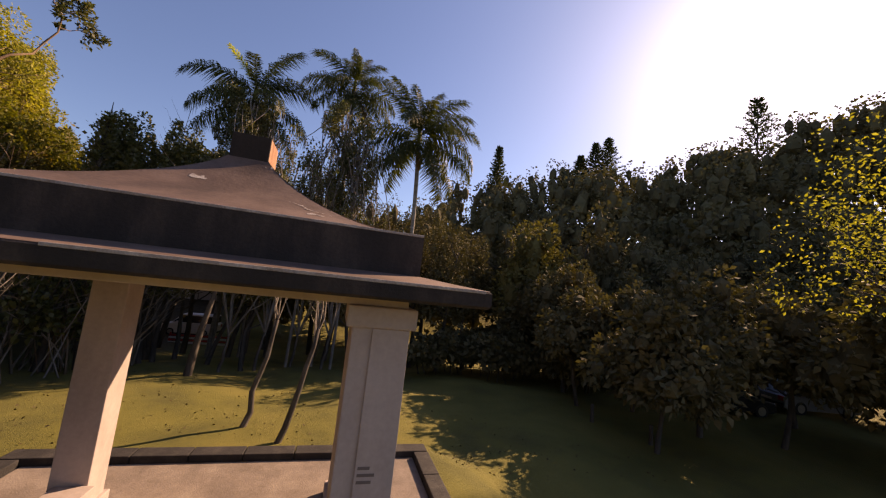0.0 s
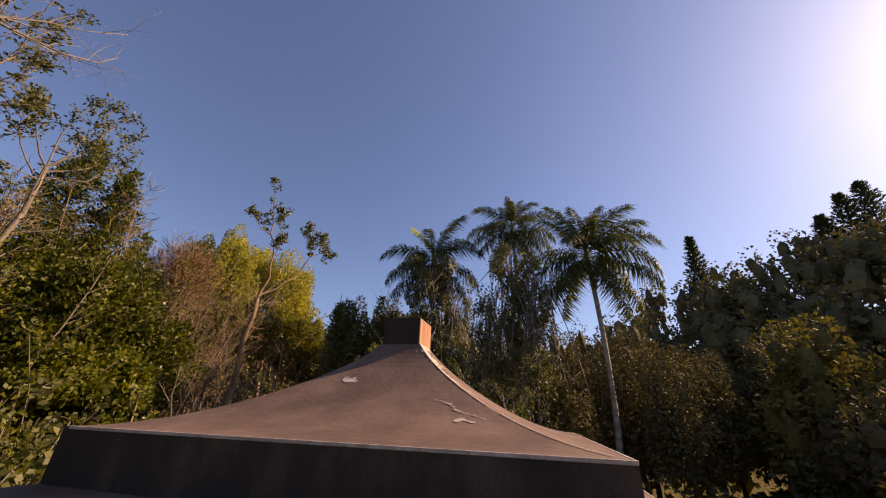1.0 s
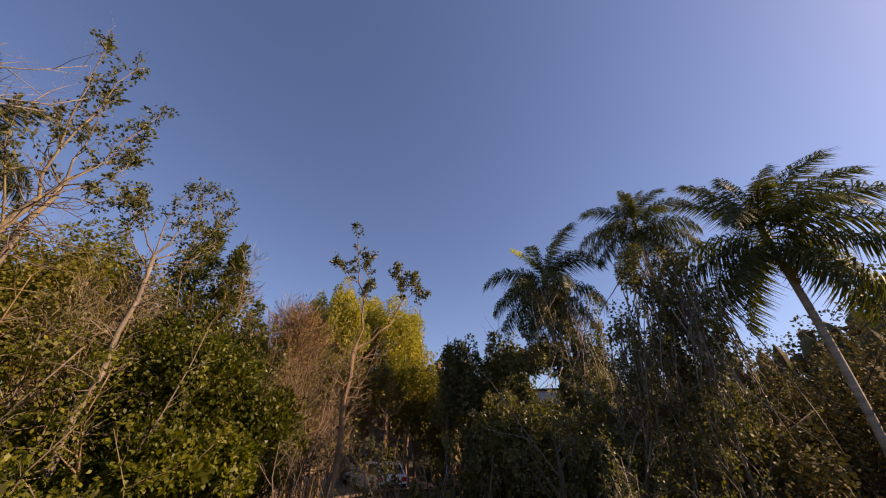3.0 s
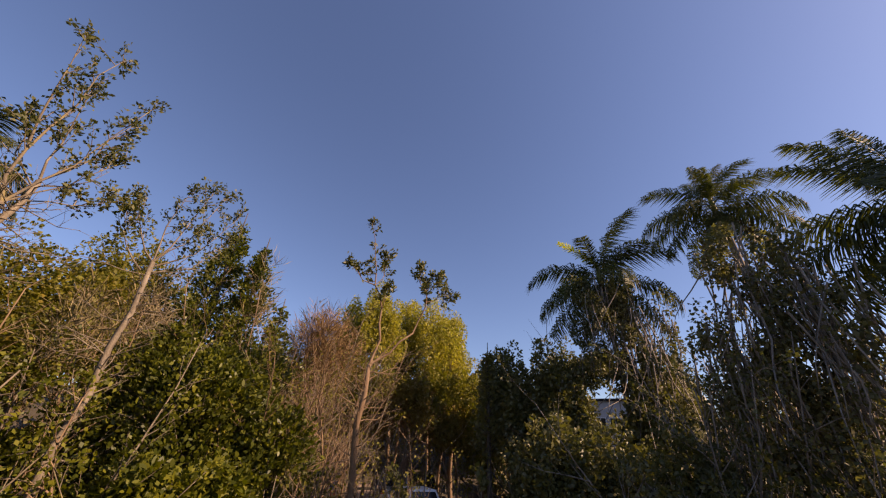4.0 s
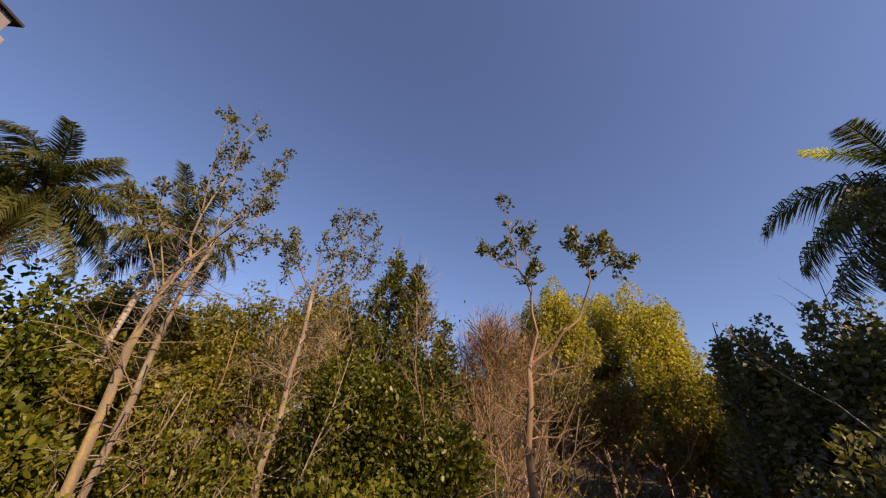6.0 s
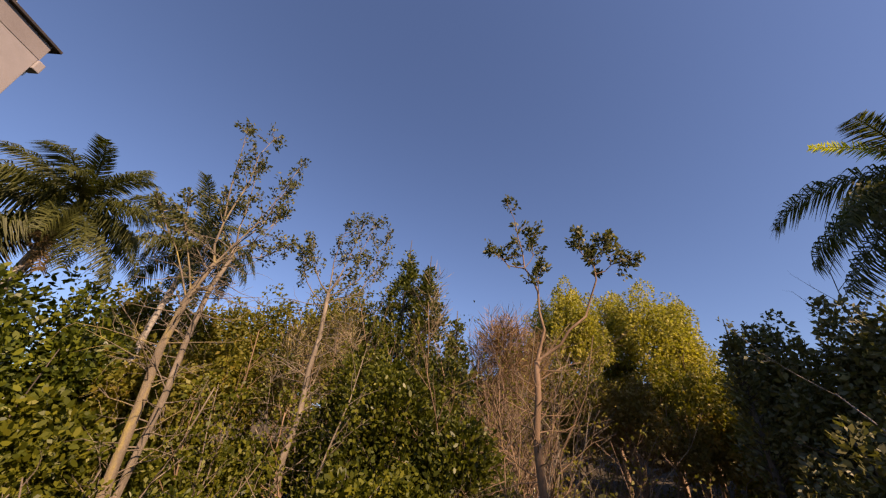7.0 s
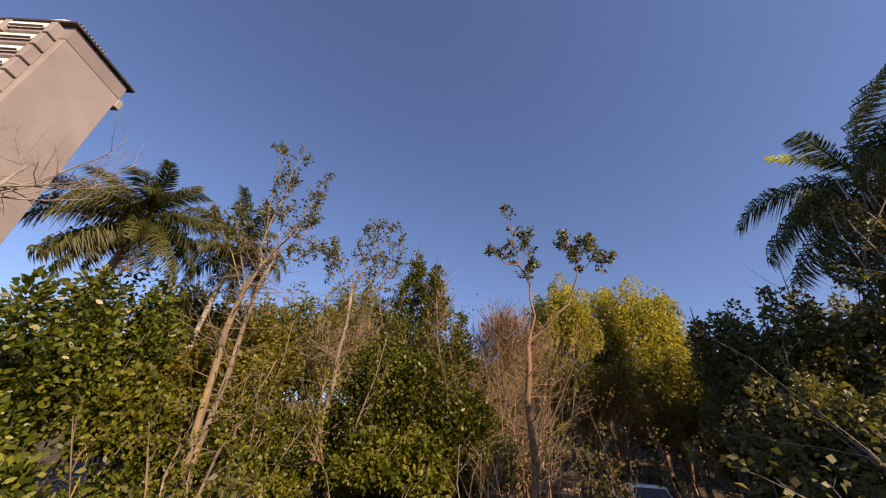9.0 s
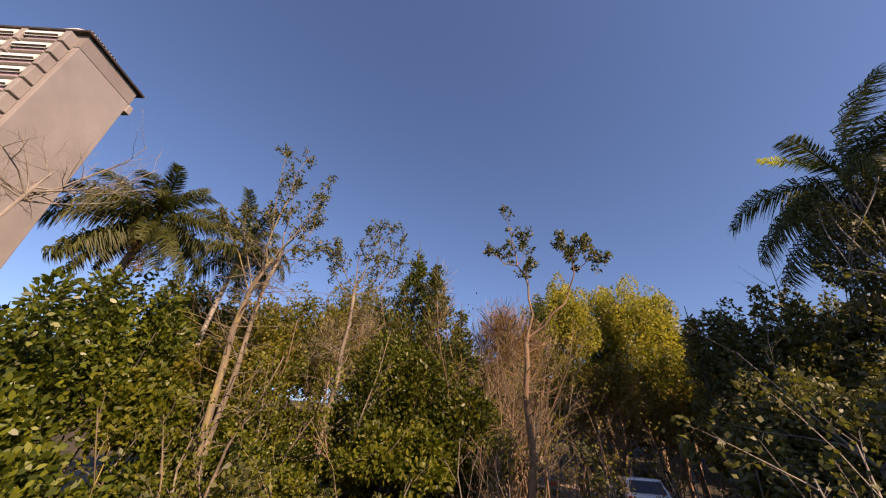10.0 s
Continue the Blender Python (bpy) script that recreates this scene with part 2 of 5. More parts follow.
def oval_leaves(rng, at, way, size, width=0.24, droop=0.10):
    """Oval leaf blades with six corners, slightly cupped, from points along ways."""
    n = len(at)
    way = unit(way)
    side = unit(np.cross(way, rng.normal(size=(n, 3))))
    nor = np.cross(way, side)
    size = np.broadcast_to(np.asarray(size, float), (n,))[:, None]
    low, high = at + way * size * 0.34 + nor * size * droop, at + way * size * 0.72 + nor * size * droop * 0.7
    return np.stack([at, low + side * size * width, high + side * size * width * 0.86, at + way * size, high - side * size * width * 0.86, low - side * size * width], 1)


def wander(rng, start, way, length, steps, wiggle, up):
    pts, d = [np.asarray(start, float)], unit(way)
    for _ in range(steps):
        d = unit(d + rng.normal(size=3) * wiggle + np.array([0, 0, up]))
        pts.append(pts[-1] + d * length / steps)
    return np.array(pts), d


def grow(rng, start, way, length, radius, level, out, tips, kids=(5, 4, 3), spread=0.7, wiggle=0.16, up=0.06, keep=0.35, shorten=0.55):
    """A limb with its side branches: fills out with (points, radii), tips with (point, way, level)."""
    steps = 6 if level == 0 else 4 if level == 1 else 3
    pts, d = wander(rng, start, way, length, steps, wiggle, up)
    rad = np.linspace(radius, radius * (0.16 if level == 0 else 0.25), len(pts))
    out.append((pts, rad))
    tips.append((pts[-1], d, level))
    if level >= len(kids):
        for q in pts[1:-1]:
            tips.append((q, d, level))
        return
    for i in range(kids[level]):
        f = keep + (1 - keep) * (i + rng.random()) / kids[level]
        x = f * (len(pts) - 1)
        j = min(int(x), len(pts) - 2)
        p = pts[j] + (pts[j + 1] - pts[j]) * (x - j)
        along = unit(pts[j + 1] - pts[j])
        off = unit(np.cross(along, rng.normal(size=3)))
        w = unit(along * (1 - spread * 0.6) + off * spread)
        grow(rng, p, w, length * shorten * (1.15 - 0.5 * f) * rng.uniform(0.7, 1.2), rad[j] * 0.55, level + 1, out, tips, kids, spread, wiggle, up, 0.3, shorten)


def tree(name, rng, base, top, radius, label, category, bark, leaf, kids=(6, 4, 3), leaves_per_tip=14, leaf_size=0.28, spread=0.7, keep=0.4, leaf_spread=0.35, group="", stems=1, wiggle=0.10, min_level=2, up=0.05, shorten=0.5, bare=False):
    """A tree with trunk, limbs and twigs in one mesh and leaf tufts at the twig ends in another."""
    base, top = np.array(base, float), np.array(top, float)
    ob = thing(name, base, label, category, group)
    out, tips = [], []
    for s in range(stems):
        b = np.zeros(3) if s == 0 else np.array([rng.uniform(-0.3, 0.3), rng.uniform(-0.3, 0.3), 0])
        aim = top - base + (0 if s == 0 else rng.normal(size=3) * [0.9, 0.9, 0.5])
        grow(rng, b, unit(aim) , np.linalg.norm(aim), radius * (1 if s == 0 else 0.75), 0, out, tips, kids, spread, wiggle, up, keep, shorten)
    v, f = tubes(out, 5)
    child("trunk", mesh_of("trunk", v, f, bark, True), ob)
    if not bare:
        tp = [(p, d) for p, d, l in tips if l >= min_level]
        at = np.repeat([p for p, _ in tp], leaves_per_tip, 0)
        wy = np.repeat([d for _, d in tp], leaves_per_tip, 0)
        n = len(at)
        wy = unit(wy * 0.6 + rng.normal(size=(n, 3)) * 0.7 + [0, 0, 0.15])
        at = at + rng.normal(size=(n, 3)) * leaf_spread * 0.5
        child("crown", quads_mesh("crown", leaf_quads(rng, at, wy, rng.uniform(0.6, 1.2, n) * leaf_size), leaf), ob)
    return ob


def crown_core(rng, core, mat, parent=None, cuts=1):
    """Unseen uneven lumps added inside a crown to block sky and light: one for each (centre, radii)."""
    bm = bmesh.new()
    bmesh.ops.create_icosphere(bm, subdivisions=cuts, radius=1.0)
    base, tri = np.array([v.co for v in bm.verts]), np.array([[v.index for v in f.verts] for f in bm.faces])
    bm.free()
    verts = [c + base * r * rng.uniform(0.62, 1.0, (len(base), 1)) for c, r in core]
    faces = np.concatenate([tri + len(base) * i for i in range(len(core))])
    me = mesh_of("crown_core", np.concatenate(verts), faces.tolist(), mat)
    return child("crown_core", me, parent) if parent else me


def clump_points(rng, n, centre, radii, lumps=9, lump_size=0.5, core=None):
    """Points on the outside of an uneven mass of lumps; core: takes the centres and radii of the masses inside."""
    c = unit(rng.normal(size=(lumps, 3))) * rng.uniform(0.35, 0.75, (lumps, 1))
    c[:, 2] = np.abs(c[:, 2]) * 1.1 - 0.25
    r = rng.uniform(0.6, 1.0, lumps) * lump_size
    if core is not None:
        core += [(np.asarray(centre) + c[i] * np.asarray(radii), 0.62 * r[i] * np.asarray(radii)) for i in range(lumps)]
    k = rng.integers(0, lumps, n)
    d = unit(rng.normal(size=(n, 3)))
    p = c[k] + d * (r[k] * rng.uniform(0.55, 1.05, n) ** 0.5)[:, None]
    return np.asarray(centre) + p * np.asarray(radii), d


def bush(name, rng, base, size, label, category, leaf, n=5000, leaf_size=0.25, lumps=12, bark=None, stems=5, group="", lump_size=0.5, blades=leaf_quads):
    """A leafy mass on a few stems, standing at base; size: width, depth, height."""
    ob = thing(name, base, label, category, group)
    bark = bark or M_BARK_DARK
    out = []
    for _ in range(stems):
        a = rng.uniform(0, 2 * np.pi)
        pts, _d = wander(rng, (rng.uniform(-0.15, 0.15) * size[0], rng.uniform(-0.15, 0.15) * size[1], -0.2), (math.cos(a) * 0.5, math.sin(a) * 0.5, 1.3), size[2] * 0.6, 5, 0.15, 0.1)
        out.append((pts, np.linspace(0.035, 0.012, len(pts))))
    v, f = tubes(out, 5)
    child("trunk", mesh_of("trunk", v, f, bark, True), ob)
    p, d = clump_points(rng, n, (0, 0, size[2] * 0.52), (size[0] / 2, size[1] / 2, size[2] * 0.52), lumps, lump_size)
    p[:, 2] = np.maximum(p[:, 2], rng.uniform(0.02, 0.4, n))
    w = unit(d + rng.normal(size=(n, 3)) * 0.8 + [0, 0, 0.1])
    child("crown", quads_mesh("crown", blades(rng, p, w, rng.uniform(0.6, 1.25, n) * leaf_size), leaf), ob)
    return ob


def smooth(a, b, x):
    u = np.clip((x - a) / (b - a), 0, 1)
    return u * u * (3 - 2 * u)


def height(x, y):
    """The ground: a levelled knoll under the pavilion, a lawn that falls away, a road bank and wooded hills."""
    x, y = np.asarray(x, float), np.asarray(y, float)
    r = np.hypot(np.maximum(np.abs(x) - 3.1, 0), np.maximum(np.abs(y) - 2.6, 0))
    h = -0.84 - 0.75 * smooth(0.2, 2.6, r) - 2.9 * smooth(6, 34, y)
    cut = 9.0 * smooth(19, 27, y)
    west = smooth(-10.0 - cut, -12.8 - cut, x) * smooth(60, 45, y)
    h = h * (1 - west) + (1.0 + 1.2 * smooth(-11.0, -14.0, x)) * west
    far = np.hypot(x, y)
    ang = np.degrees(np.arctan2(x, y))
    hill = smooth(28, 70, far) * smooth(0, 20, ang) * smooth(150, 100, ang)
    h = h + 19.0 * hill
    back = smooth(32, 80, far) * (1 - smooth(0, 20, ang))
    return h + 9.0 * back + 0.12 * np.sin(x * 0.9 + 1.3 * np.sin(y * 0.5)) * smooth(4, 9, far)


def ground_z(x, y):
    return float(height(x, y))


# ---------------------------------------------------------------- ground
def build_ground():
    us = np.concatenate([-np.geomspace(5, 1500, 60)[::-1], np.linspace(-4.6, 4.6, 40), np.geomspace(5, 1500, 60)])
    gx, gy = np.meshgrid(us, us, indexing="ij")
    gz = height(gx, gy)
    n = len(us)
    v = np.stack([gx, gy, gz], -1).reshape(-1, 3)
    f = [(i * n + j, (i + 1) * n + j, (i + 1) * n + j + 1, i * n + j + 1) for i in range(n - 1) for j in range(n - 1)]
    m, t, b = node_material("ground")
    big = noise_fac(t, 0.35, 6, 0.6)
    small = noise_fac(t, 38, 4, 0.7)
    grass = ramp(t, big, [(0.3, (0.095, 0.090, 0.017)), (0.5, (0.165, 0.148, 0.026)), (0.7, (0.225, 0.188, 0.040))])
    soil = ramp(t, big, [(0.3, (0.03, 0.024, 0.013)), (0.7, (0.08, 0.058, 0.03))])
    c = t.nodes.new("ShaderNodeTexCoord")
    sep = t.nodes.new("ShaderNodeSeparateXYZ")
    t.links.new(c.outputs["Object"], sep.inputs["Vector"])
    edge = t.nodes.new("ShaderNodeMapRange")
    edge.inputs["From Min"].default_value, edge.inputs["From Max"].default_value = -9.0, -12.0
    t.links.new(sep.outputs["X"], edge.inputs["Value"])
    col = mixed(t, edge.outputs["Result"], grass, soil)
    col = mixed(t, 1.0, col, ramp(t, small, [(0.25, (0.55, 0.58, 0.5)), (0.75, (1.25, 1.2, 1.15))]), "MULTIPLY")
    t.links.new(col, b.inputs["Base Color"])
    b.inputs["Roughness"].default_value = 0.95
    add_bump(t, b, small, 0.9, 0.05)
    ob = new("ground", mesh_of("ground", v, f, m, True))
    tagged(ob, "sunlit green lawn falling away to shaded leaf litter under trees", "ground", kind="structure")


build_ground()


# ---------------------------------------------------------------- pavilion
EAVE, SLAB, Z_EAVE, Z_BAND, Z_EDGE = 1.80, 2.25, 3.0, 2.66, 2.60
FLOOR = -0.70


def ring_roof(half_sizes, heights, thick=0.0):
    """A square roof surface of rings, from the outer one inwards."""
    per = 16
    verts, faces = [], []
    for a, z in zip(half_sizes, heights):
        for s in range(4):
            for i in range(per):
                u = -a + 2 * a * i / per
                x, y = ((u, -a), (a, u), (-u, a), (-a, -u))[s]
                verts.append((x, y, z))
    n = 4 * per
    for k in range(len(half_sizes) - 1):
        for i in range(n):
            j = (i + 1) % n
            faces.append((k * n + i, k * n + j, (k + 1) * n + j, (k + 1) * n + i))
    faces.append(tuple((len(half_sizes) - 1) * n + i for i in range(n)))
    return verts, faces


def roof_z(h):
    """Height of the upper roof at a half-width h, with a mortar fillet round the block."""
    return Z_EAVE + 0.77 * (1 - (h - 0.2) / (EAVE - 0.2)) ** 1.72 + 0.07 * math.exp(-(h - 0.2) / 0.13)


def roof_patch(pav, x0, x1, y0, y1, seed, level):
    """A ragged flake of bare plaster lying on the upper roof."""
    rng = np.random.default_rng(seed)
    n = 44
    k = rng.uniform(-1, 1, (9, 3)) * [70, 70, 3]
    verts, faces = [], []
    for i in range(n):
        for j in range(n):
            x, y = x0 + (x1 - x0) * (i + 0.5) / n, y0 + (y1 - y0) * (j + 0.5) / n
            u, w = (2 * (i + 0.5) / n - 1), (2 * (j + 0.5) / n - 1)
            g = 0.5 + 0.22 * sum(math.sin(a * x + b * y + c) for a, b, c in k) / 1.6 + 0.25 * (0.5 - max(abs(u), abs(w)) ** 2)
            if g < level:
                continue
            m = len(verts)
            for cx, cy in ((0, 0), (1, 0), (1, 1), (0, 1)):
                px, py = x0 + (x1 - x0) * (i + cx) / n, y0 + (y1 - y0) * (j + cy) / n
                h = max(abs(px), abs(py), 0.2)
                verts.append((px, py, roof_z(h) + 0.004 - FLOOR))
            faces.append((m, m + 1, m + 2, m + 3))
    if faces:
        child("flaked_patch", mesh_of("flaked_patch", verts, faces, M_SCAR), pav, "flaked patch of bare pale plaster", "stuff")


def hip_scar(pav, h0, h1, width, seed):
    """A ragged strip of bare plaster down the front hip, lying on its sunny side."""
    rng = np.random.default_rng(seed)
    verts, faces = [], []
    n = 90
    for i in range(n + 1):
        h = h0 + (h1 - h0) * i / n
        w = width * (1 - 0.92 * (i / n) ** 0.5) * (0.75 + 0.35 * math.sin(i * 0.7) * math.sin(i * 0.23 + 1)) + rng.normal() * 0.008
        w = max(0.008, w)
        inner = 0.006 + 0.012 * abs(rng.normal())
        for y in (-h + inner * 0.3, -h + w * 0.5, -h + w + inner):
            verts.append((h, y, roof_z(h) + 0.008 - FLOOR))
    for i in range(n):
        m = 3 * i
        faces += [(m, m + 3, m + 4, m + 1), (m + 1, m + 4, m + 5, m + 2)]
    child("flaked_hip", mesh_of("flaked_hip", verts, faces, M_SCAR), pav, "pale flaked plaster along the roof's hip")


def roof_crack(pav, a, b, seed, mat=None):
    """A thin ragged ribbon of bare plaster running down the upper roof."""
    rng = np.random.default_rng(seed)
    verts, faces = [], []
    for i in range(41):
        s = i / 40
        wob = 0.03 * math.sin(s * 9 + seed) + rng.normal() * 0.006
        w = 0.003 + 0.016 * max(0, rng.normal() * 0.7 + 0.1) * math.sin(math.pi * min(1, s + 0.05))
        for k in (-1, 1):
            x, y = a[0] + (b[0] - a[0]) * s + wob + k * w, a[1] + (b[1] - a[1]) * s
            h = max(abs(x), abs(y), 0.2)
            verts.append((x, y, roof_z(h) + 0.006 - FLOOR))
    faces = [(2 * i, 2 * i + 1, 2 * i + 3, 2 * i + 2) for i in range(40)]
    child("flaked_crack", mesh_of("flaked_crack", verts, faces, mat or M_SCAR), pav, "dark open crack beside the flaked plaster" if mat else "pale flaked crack along the hip")


def build_pavilion():
    pav = thing("pavilion", (0, 0, FLOOR), "small open concrete pavilion with a two-tier red-brown roof", "pavilion")

    def local(v):
        return [(x, y, z - FLOOR) for x, y, z in v]

    # curved upper roof
    hs = [EAVE - (EAVE - 0.2) * (i / 24) ** 0.85 for i in range(25)]
    zs = [roof_z(h) for h in hs]
    v, f = ring_roof(hs, zs)
    child("upper_roof", mesh_of("upper_roof", local(v), f, M_ROOF), pav)
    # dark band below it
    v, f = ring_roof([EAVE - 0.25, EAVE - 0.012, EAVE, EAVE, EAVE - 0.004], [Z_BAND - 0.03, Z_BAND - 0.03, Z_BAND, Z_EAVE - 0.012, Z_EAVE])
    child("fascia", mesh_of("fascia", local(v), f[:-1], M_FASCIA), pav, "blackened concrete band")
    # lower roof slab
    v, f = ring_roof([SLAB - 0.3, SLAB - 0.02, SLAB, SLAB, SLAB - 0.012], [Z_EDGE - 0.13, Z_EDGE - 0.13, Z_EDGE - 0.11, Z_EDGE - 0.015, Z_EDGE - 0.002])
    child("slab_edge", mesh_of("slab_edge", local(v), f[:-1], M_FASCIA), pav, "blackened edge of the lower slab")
    v, f = ring_roof([SLAB - 0.012, SLAB - 0.03, SLAB - 0.2, EAVE - 0.06], [Z_EDGE - 0.001, Z_EDGE + 0.004, Z_EDGE + 0.026, Z_BAND + 0.012])
    child("lower_roof", mesh_of("lower_roof", local(v), f[:-1], M_ROOF), pav, "weathered red-brown top of the lower slab")
    part("worn_edge", boxed((-0.35, -SLAB - 0.004, Z_EDGE - 0.018 - FLOOR), (SLAB - 0.05, -SLAB + 0.012, Z_EDGE + 0.004 - FLOOR), 0.004), M_SCAR, pav, "pale worn edge of the slab")
    part("worn_edge", boxed((SLAB - 0.012, -SLAB + 0.05, Z_EDGE - 0.018 - FLOOR), (SLAB + 0.004, 1.2, Z_EDGE + 0.004 - FLOOR), 0.004), M_SCAR, pav, "pale worn edge of the slab")
    roof_patch(pav, 0.205, 0.45, -0.30, 0.12, 3, 0.52)
    hip_scar(pav, 0.21, 1.02, 0.36, 5)
    hip_scar(pav, 1.12, 1.72, 0.055, 8)
    roof_crack(pav, (0.62, -0.95), (1.02, -1.22), 6)
    roof_crack(pav, (0.24, 0.16), (0.62, -0.36), 9, M_KERB)
    roof_patch(pav, 0.62, 0.86, -0.52, -0.36, 21, 0.60)
    roof_patch(pav, 1.00, 1.16, -0.66, -0.56, 22, 0.62)
    roof_patch(pav, -0.36, -0.20, -0.72, -0.63, 14, 0.62)
    roof_patch(pav, 0.80, 0.98, -1.27, -1.20, 15, 0.66)
    part("worn_edge", boxed((-EAVE + 0.05, -EAVE - 0.004, Z_EAVE - 0.016 - FLOOR), (EAVE, -EAVE + 0.012, Z_EAVE + 0.004 - FLOOR), 0.004), M_SCAR, pav, "pale worn edge of the eave")
    part("worn_edge", boxed((EAVE - 0.012, -EAVE + 0.014, Z_EAVE - 0.016 - FLOOR), (EAVE + 0.004, EAVE - 0.1, Z_EAVE + 0.004 - FLOOR), 0.004), M_SCAR, pav, "pale worn edge of the eave")
    for k in range(3):
        part("stencil_mark", boxed((1.50, -1.7815, 1.88 - 0.05 * k), (1.50 + (0.09, 0.13, 0.11)[k], -1.7775, 1.902 - 0.05 * k)), M_INK, pav, "illegible faded black stencil bar")
    bm = bmesh.new()
    box(bm, (-SLAB + 0.25, -SLAB + 0.25, Z_EDGE - 0.135 - FLOOR), (SLAB - 0.25, SLAB - 0.25, Z_EDGE - 0.10 - FLOOR))
    part("soffit", bm, M_COLUMN, pav, "cream painted soffit")
    # top block: body colour darkened for shade, +x face colour lightened for sun
    bm = boxed((-0.205, -0.215, 3.66 - FLOOR), (0.205, 0.215, 4.11 - FLOOR), 0.012)
    block = part("finial_block", bm, M_BLOCK_DARK, pav, "blackened concrete block with shade put into its colour")
    part("sunlit_face", boxed((0.2, -0.203, 3.72 - FLOOR), (0.2085, 0.203, 4.098 - FLOOR), 0.003), M_BLOCK, block, "rust-stained face coloured lighter as the block's sunlit side")
    # beams
    z0, z1 = 2.395 - FLOOR, Z_EDGE - 0.137 - FLOOR
    for lo, hi in (((-1.75, -1.75, z0), (1.75, -1.50, z1)), ((-1.75, 1.50, z0), (1.75, 1.75, z1)), ((-1.75, -1.498, z0), (-1.50, 1.498, z1)), ((1.50, -1.498, z0), (1.75, 1.498, z1))):
        part("beam", boxed(lo, hi, 0.01), M_COLUMN, pav)
    for sx in (-1, 1):
        for sy in (-1, 1):
            cx, cy, r = (sx * 1.55, -1.53, 0.225) if sy < 0 else (sx * 1.63, 1.18, 0.20)
            col = part("column", boxed((cx - r, cy - r, 0.0), (cx + r, cy + r, z0 - 0.004), 0.015), M_COLUMN, pav)
            if sy < 0:
                lo, hi = sorted((cx - sx * 0.07, cx + sx * (r + 0.002)))
                part("pilaster", boxed((lo, cy - r - 0.024, 0.162), (hi, cy - r - 0.002, z0 - 0.172), 0.008), M_COLUMN, col)
            part("capital", boxed((cx - r - 0.05, cy - r - 0.05, z0 - 0.17), (cx + r + 0.05, cy + r + 0.05, z0 - 0.002), 0.02), M_COLUMN, col)
            part("plinth", boxed((cx - r - 0.05, cy - r - 0.05, 0.0), (cx + r + 0.05, cy + r + 0.05, 0.16), 0.015), M_COLUMN, col)
    return pav


build_pavilion()


def build_platform():
    p = thing("platform", (0, 0, FLOOR - 0.4), "worn tan concrete paving under the pavilion", "paving", kind="structure")
    part("slab", boxed((-3.0, -2.6, 0), (3.0, 2.45, 0.39), 0.02), M_PAVE, p)
    k = thing("kerb", (0, 0, FLOOR - 0.4), "low near-black kerb round the paving", "kerb", kind="structure")
    for i in range(8):
        part("kerb_stone", boxed((-3.3 + 0.825 * i + 0.006, 2.46, 0), (-3.3 + 0.825 * (i + 1) - 0.006, 2.78, 0.50), 0.02), M_KERB, k)
    for sx in (-1, 1):
        for i in range(6):
            lo, hi = -2.6 + 0.84 * i + 0.006, -2.6 + 0.84 * (i + 1) - 0.006
            part("kerb_stone", boxed((min(sx * 3.01, sx * 3.3), lo, 0), (max(sx * 3.01, sx * 3.3), hi, 0.50), 0.02), M_KERB, k)
    for x0, y0, x1, y1 in ((-1.76, -1.16, -1.34, 0.97),):
        b = thing("bench", (x0, y0, FLOOR), "low cream plastered bench between two columns", "bench")
        part("seat", boxed((0, 0, 0.36), (x1 - x0, y1 - y0, 0.44), 0.012), M_COLUMN, b)
        for yy in (0.12, 0.96, 1.8):
            part("leg", boxed((0.06, yy, 0), (x1 - x0 - 0.06, yy + 0.2, 0.358), 0.01), M_COLUMN, b)


build_platform()


# ---------------------------------------------------------------- palms
def frond(rng, length, arch, leaflets=60, width=0.5, hang=0.55):
    """One feather leaf along +x from the origin: stalk and drooping leaflets, as quads."""
    s = np.linspace(0, 1, 11)
    bend = arch * s ** 2.0
    x = length * np.cumsum(np.cos(bend)) / 11
    z = -length * np.cumsum(np.sin(bend)) / 11
    sway = rng.normal() * 0.10 * length * s ** 2
    pts = np.stack([x - x[0], sway, z - z[0]], -1)
    quads = []
    for a, b, ra, rb in zip(pts[:-1], pts[1:], np.linspace(0.05, 0.012, 10), np.linspace(0.045, 0.008, 10)):
        up = np.array([0, 0, 1.0])
        sd = np.array([0, 1.0, 0])
        quads.append([a + sd * ra, b + sd * rb, b - up * rb, a - up * ra])
        quads.append([a - up * ra, b - up * rb, b - sd * rb, a - sd * ra])
    for i in range(leaflets):
        f = 0.10 + 0.89 * (i + rng.random() * 0.6) / leaflets
        k = f * 10
        j = min(int(k), 9)
        p = pts[j] + (pts[j + 1] - pts[j]) * (k - j)
        t = unit(pts[j + 1] - pts[j])
        long = width * length * 0.36 * (0.5 + 0.8 * math.sin(math.pi * min(1, f * 0.86 + 0.12))) * rng.uniform(0.85, 1.12)
        for sgn in (-1, 1):
            d = unit(t * rng.uniform(0.4, 0.8) + np.array([0, sgn * 1.0, 0.55 * rng.normal() + 0.10]))
            w = 0.015 * length / 3.2 + 0.007
            m = p + d * long * 0.5 + np.array([0, 0, -long * 0.06])
            e = p + d * long * 0.86 + np.array([0, 0, -long * hang * rng.uniform(0.6, 1.2)])
            wv = t * w
            quads.append([p + wv * 0.5, m + wv, m - wv, p - wv * 0.5])
            quads.append([m + wv, e + wv * 0.15, e - wv * 0.15, m - wv])
    return np.array(quads)


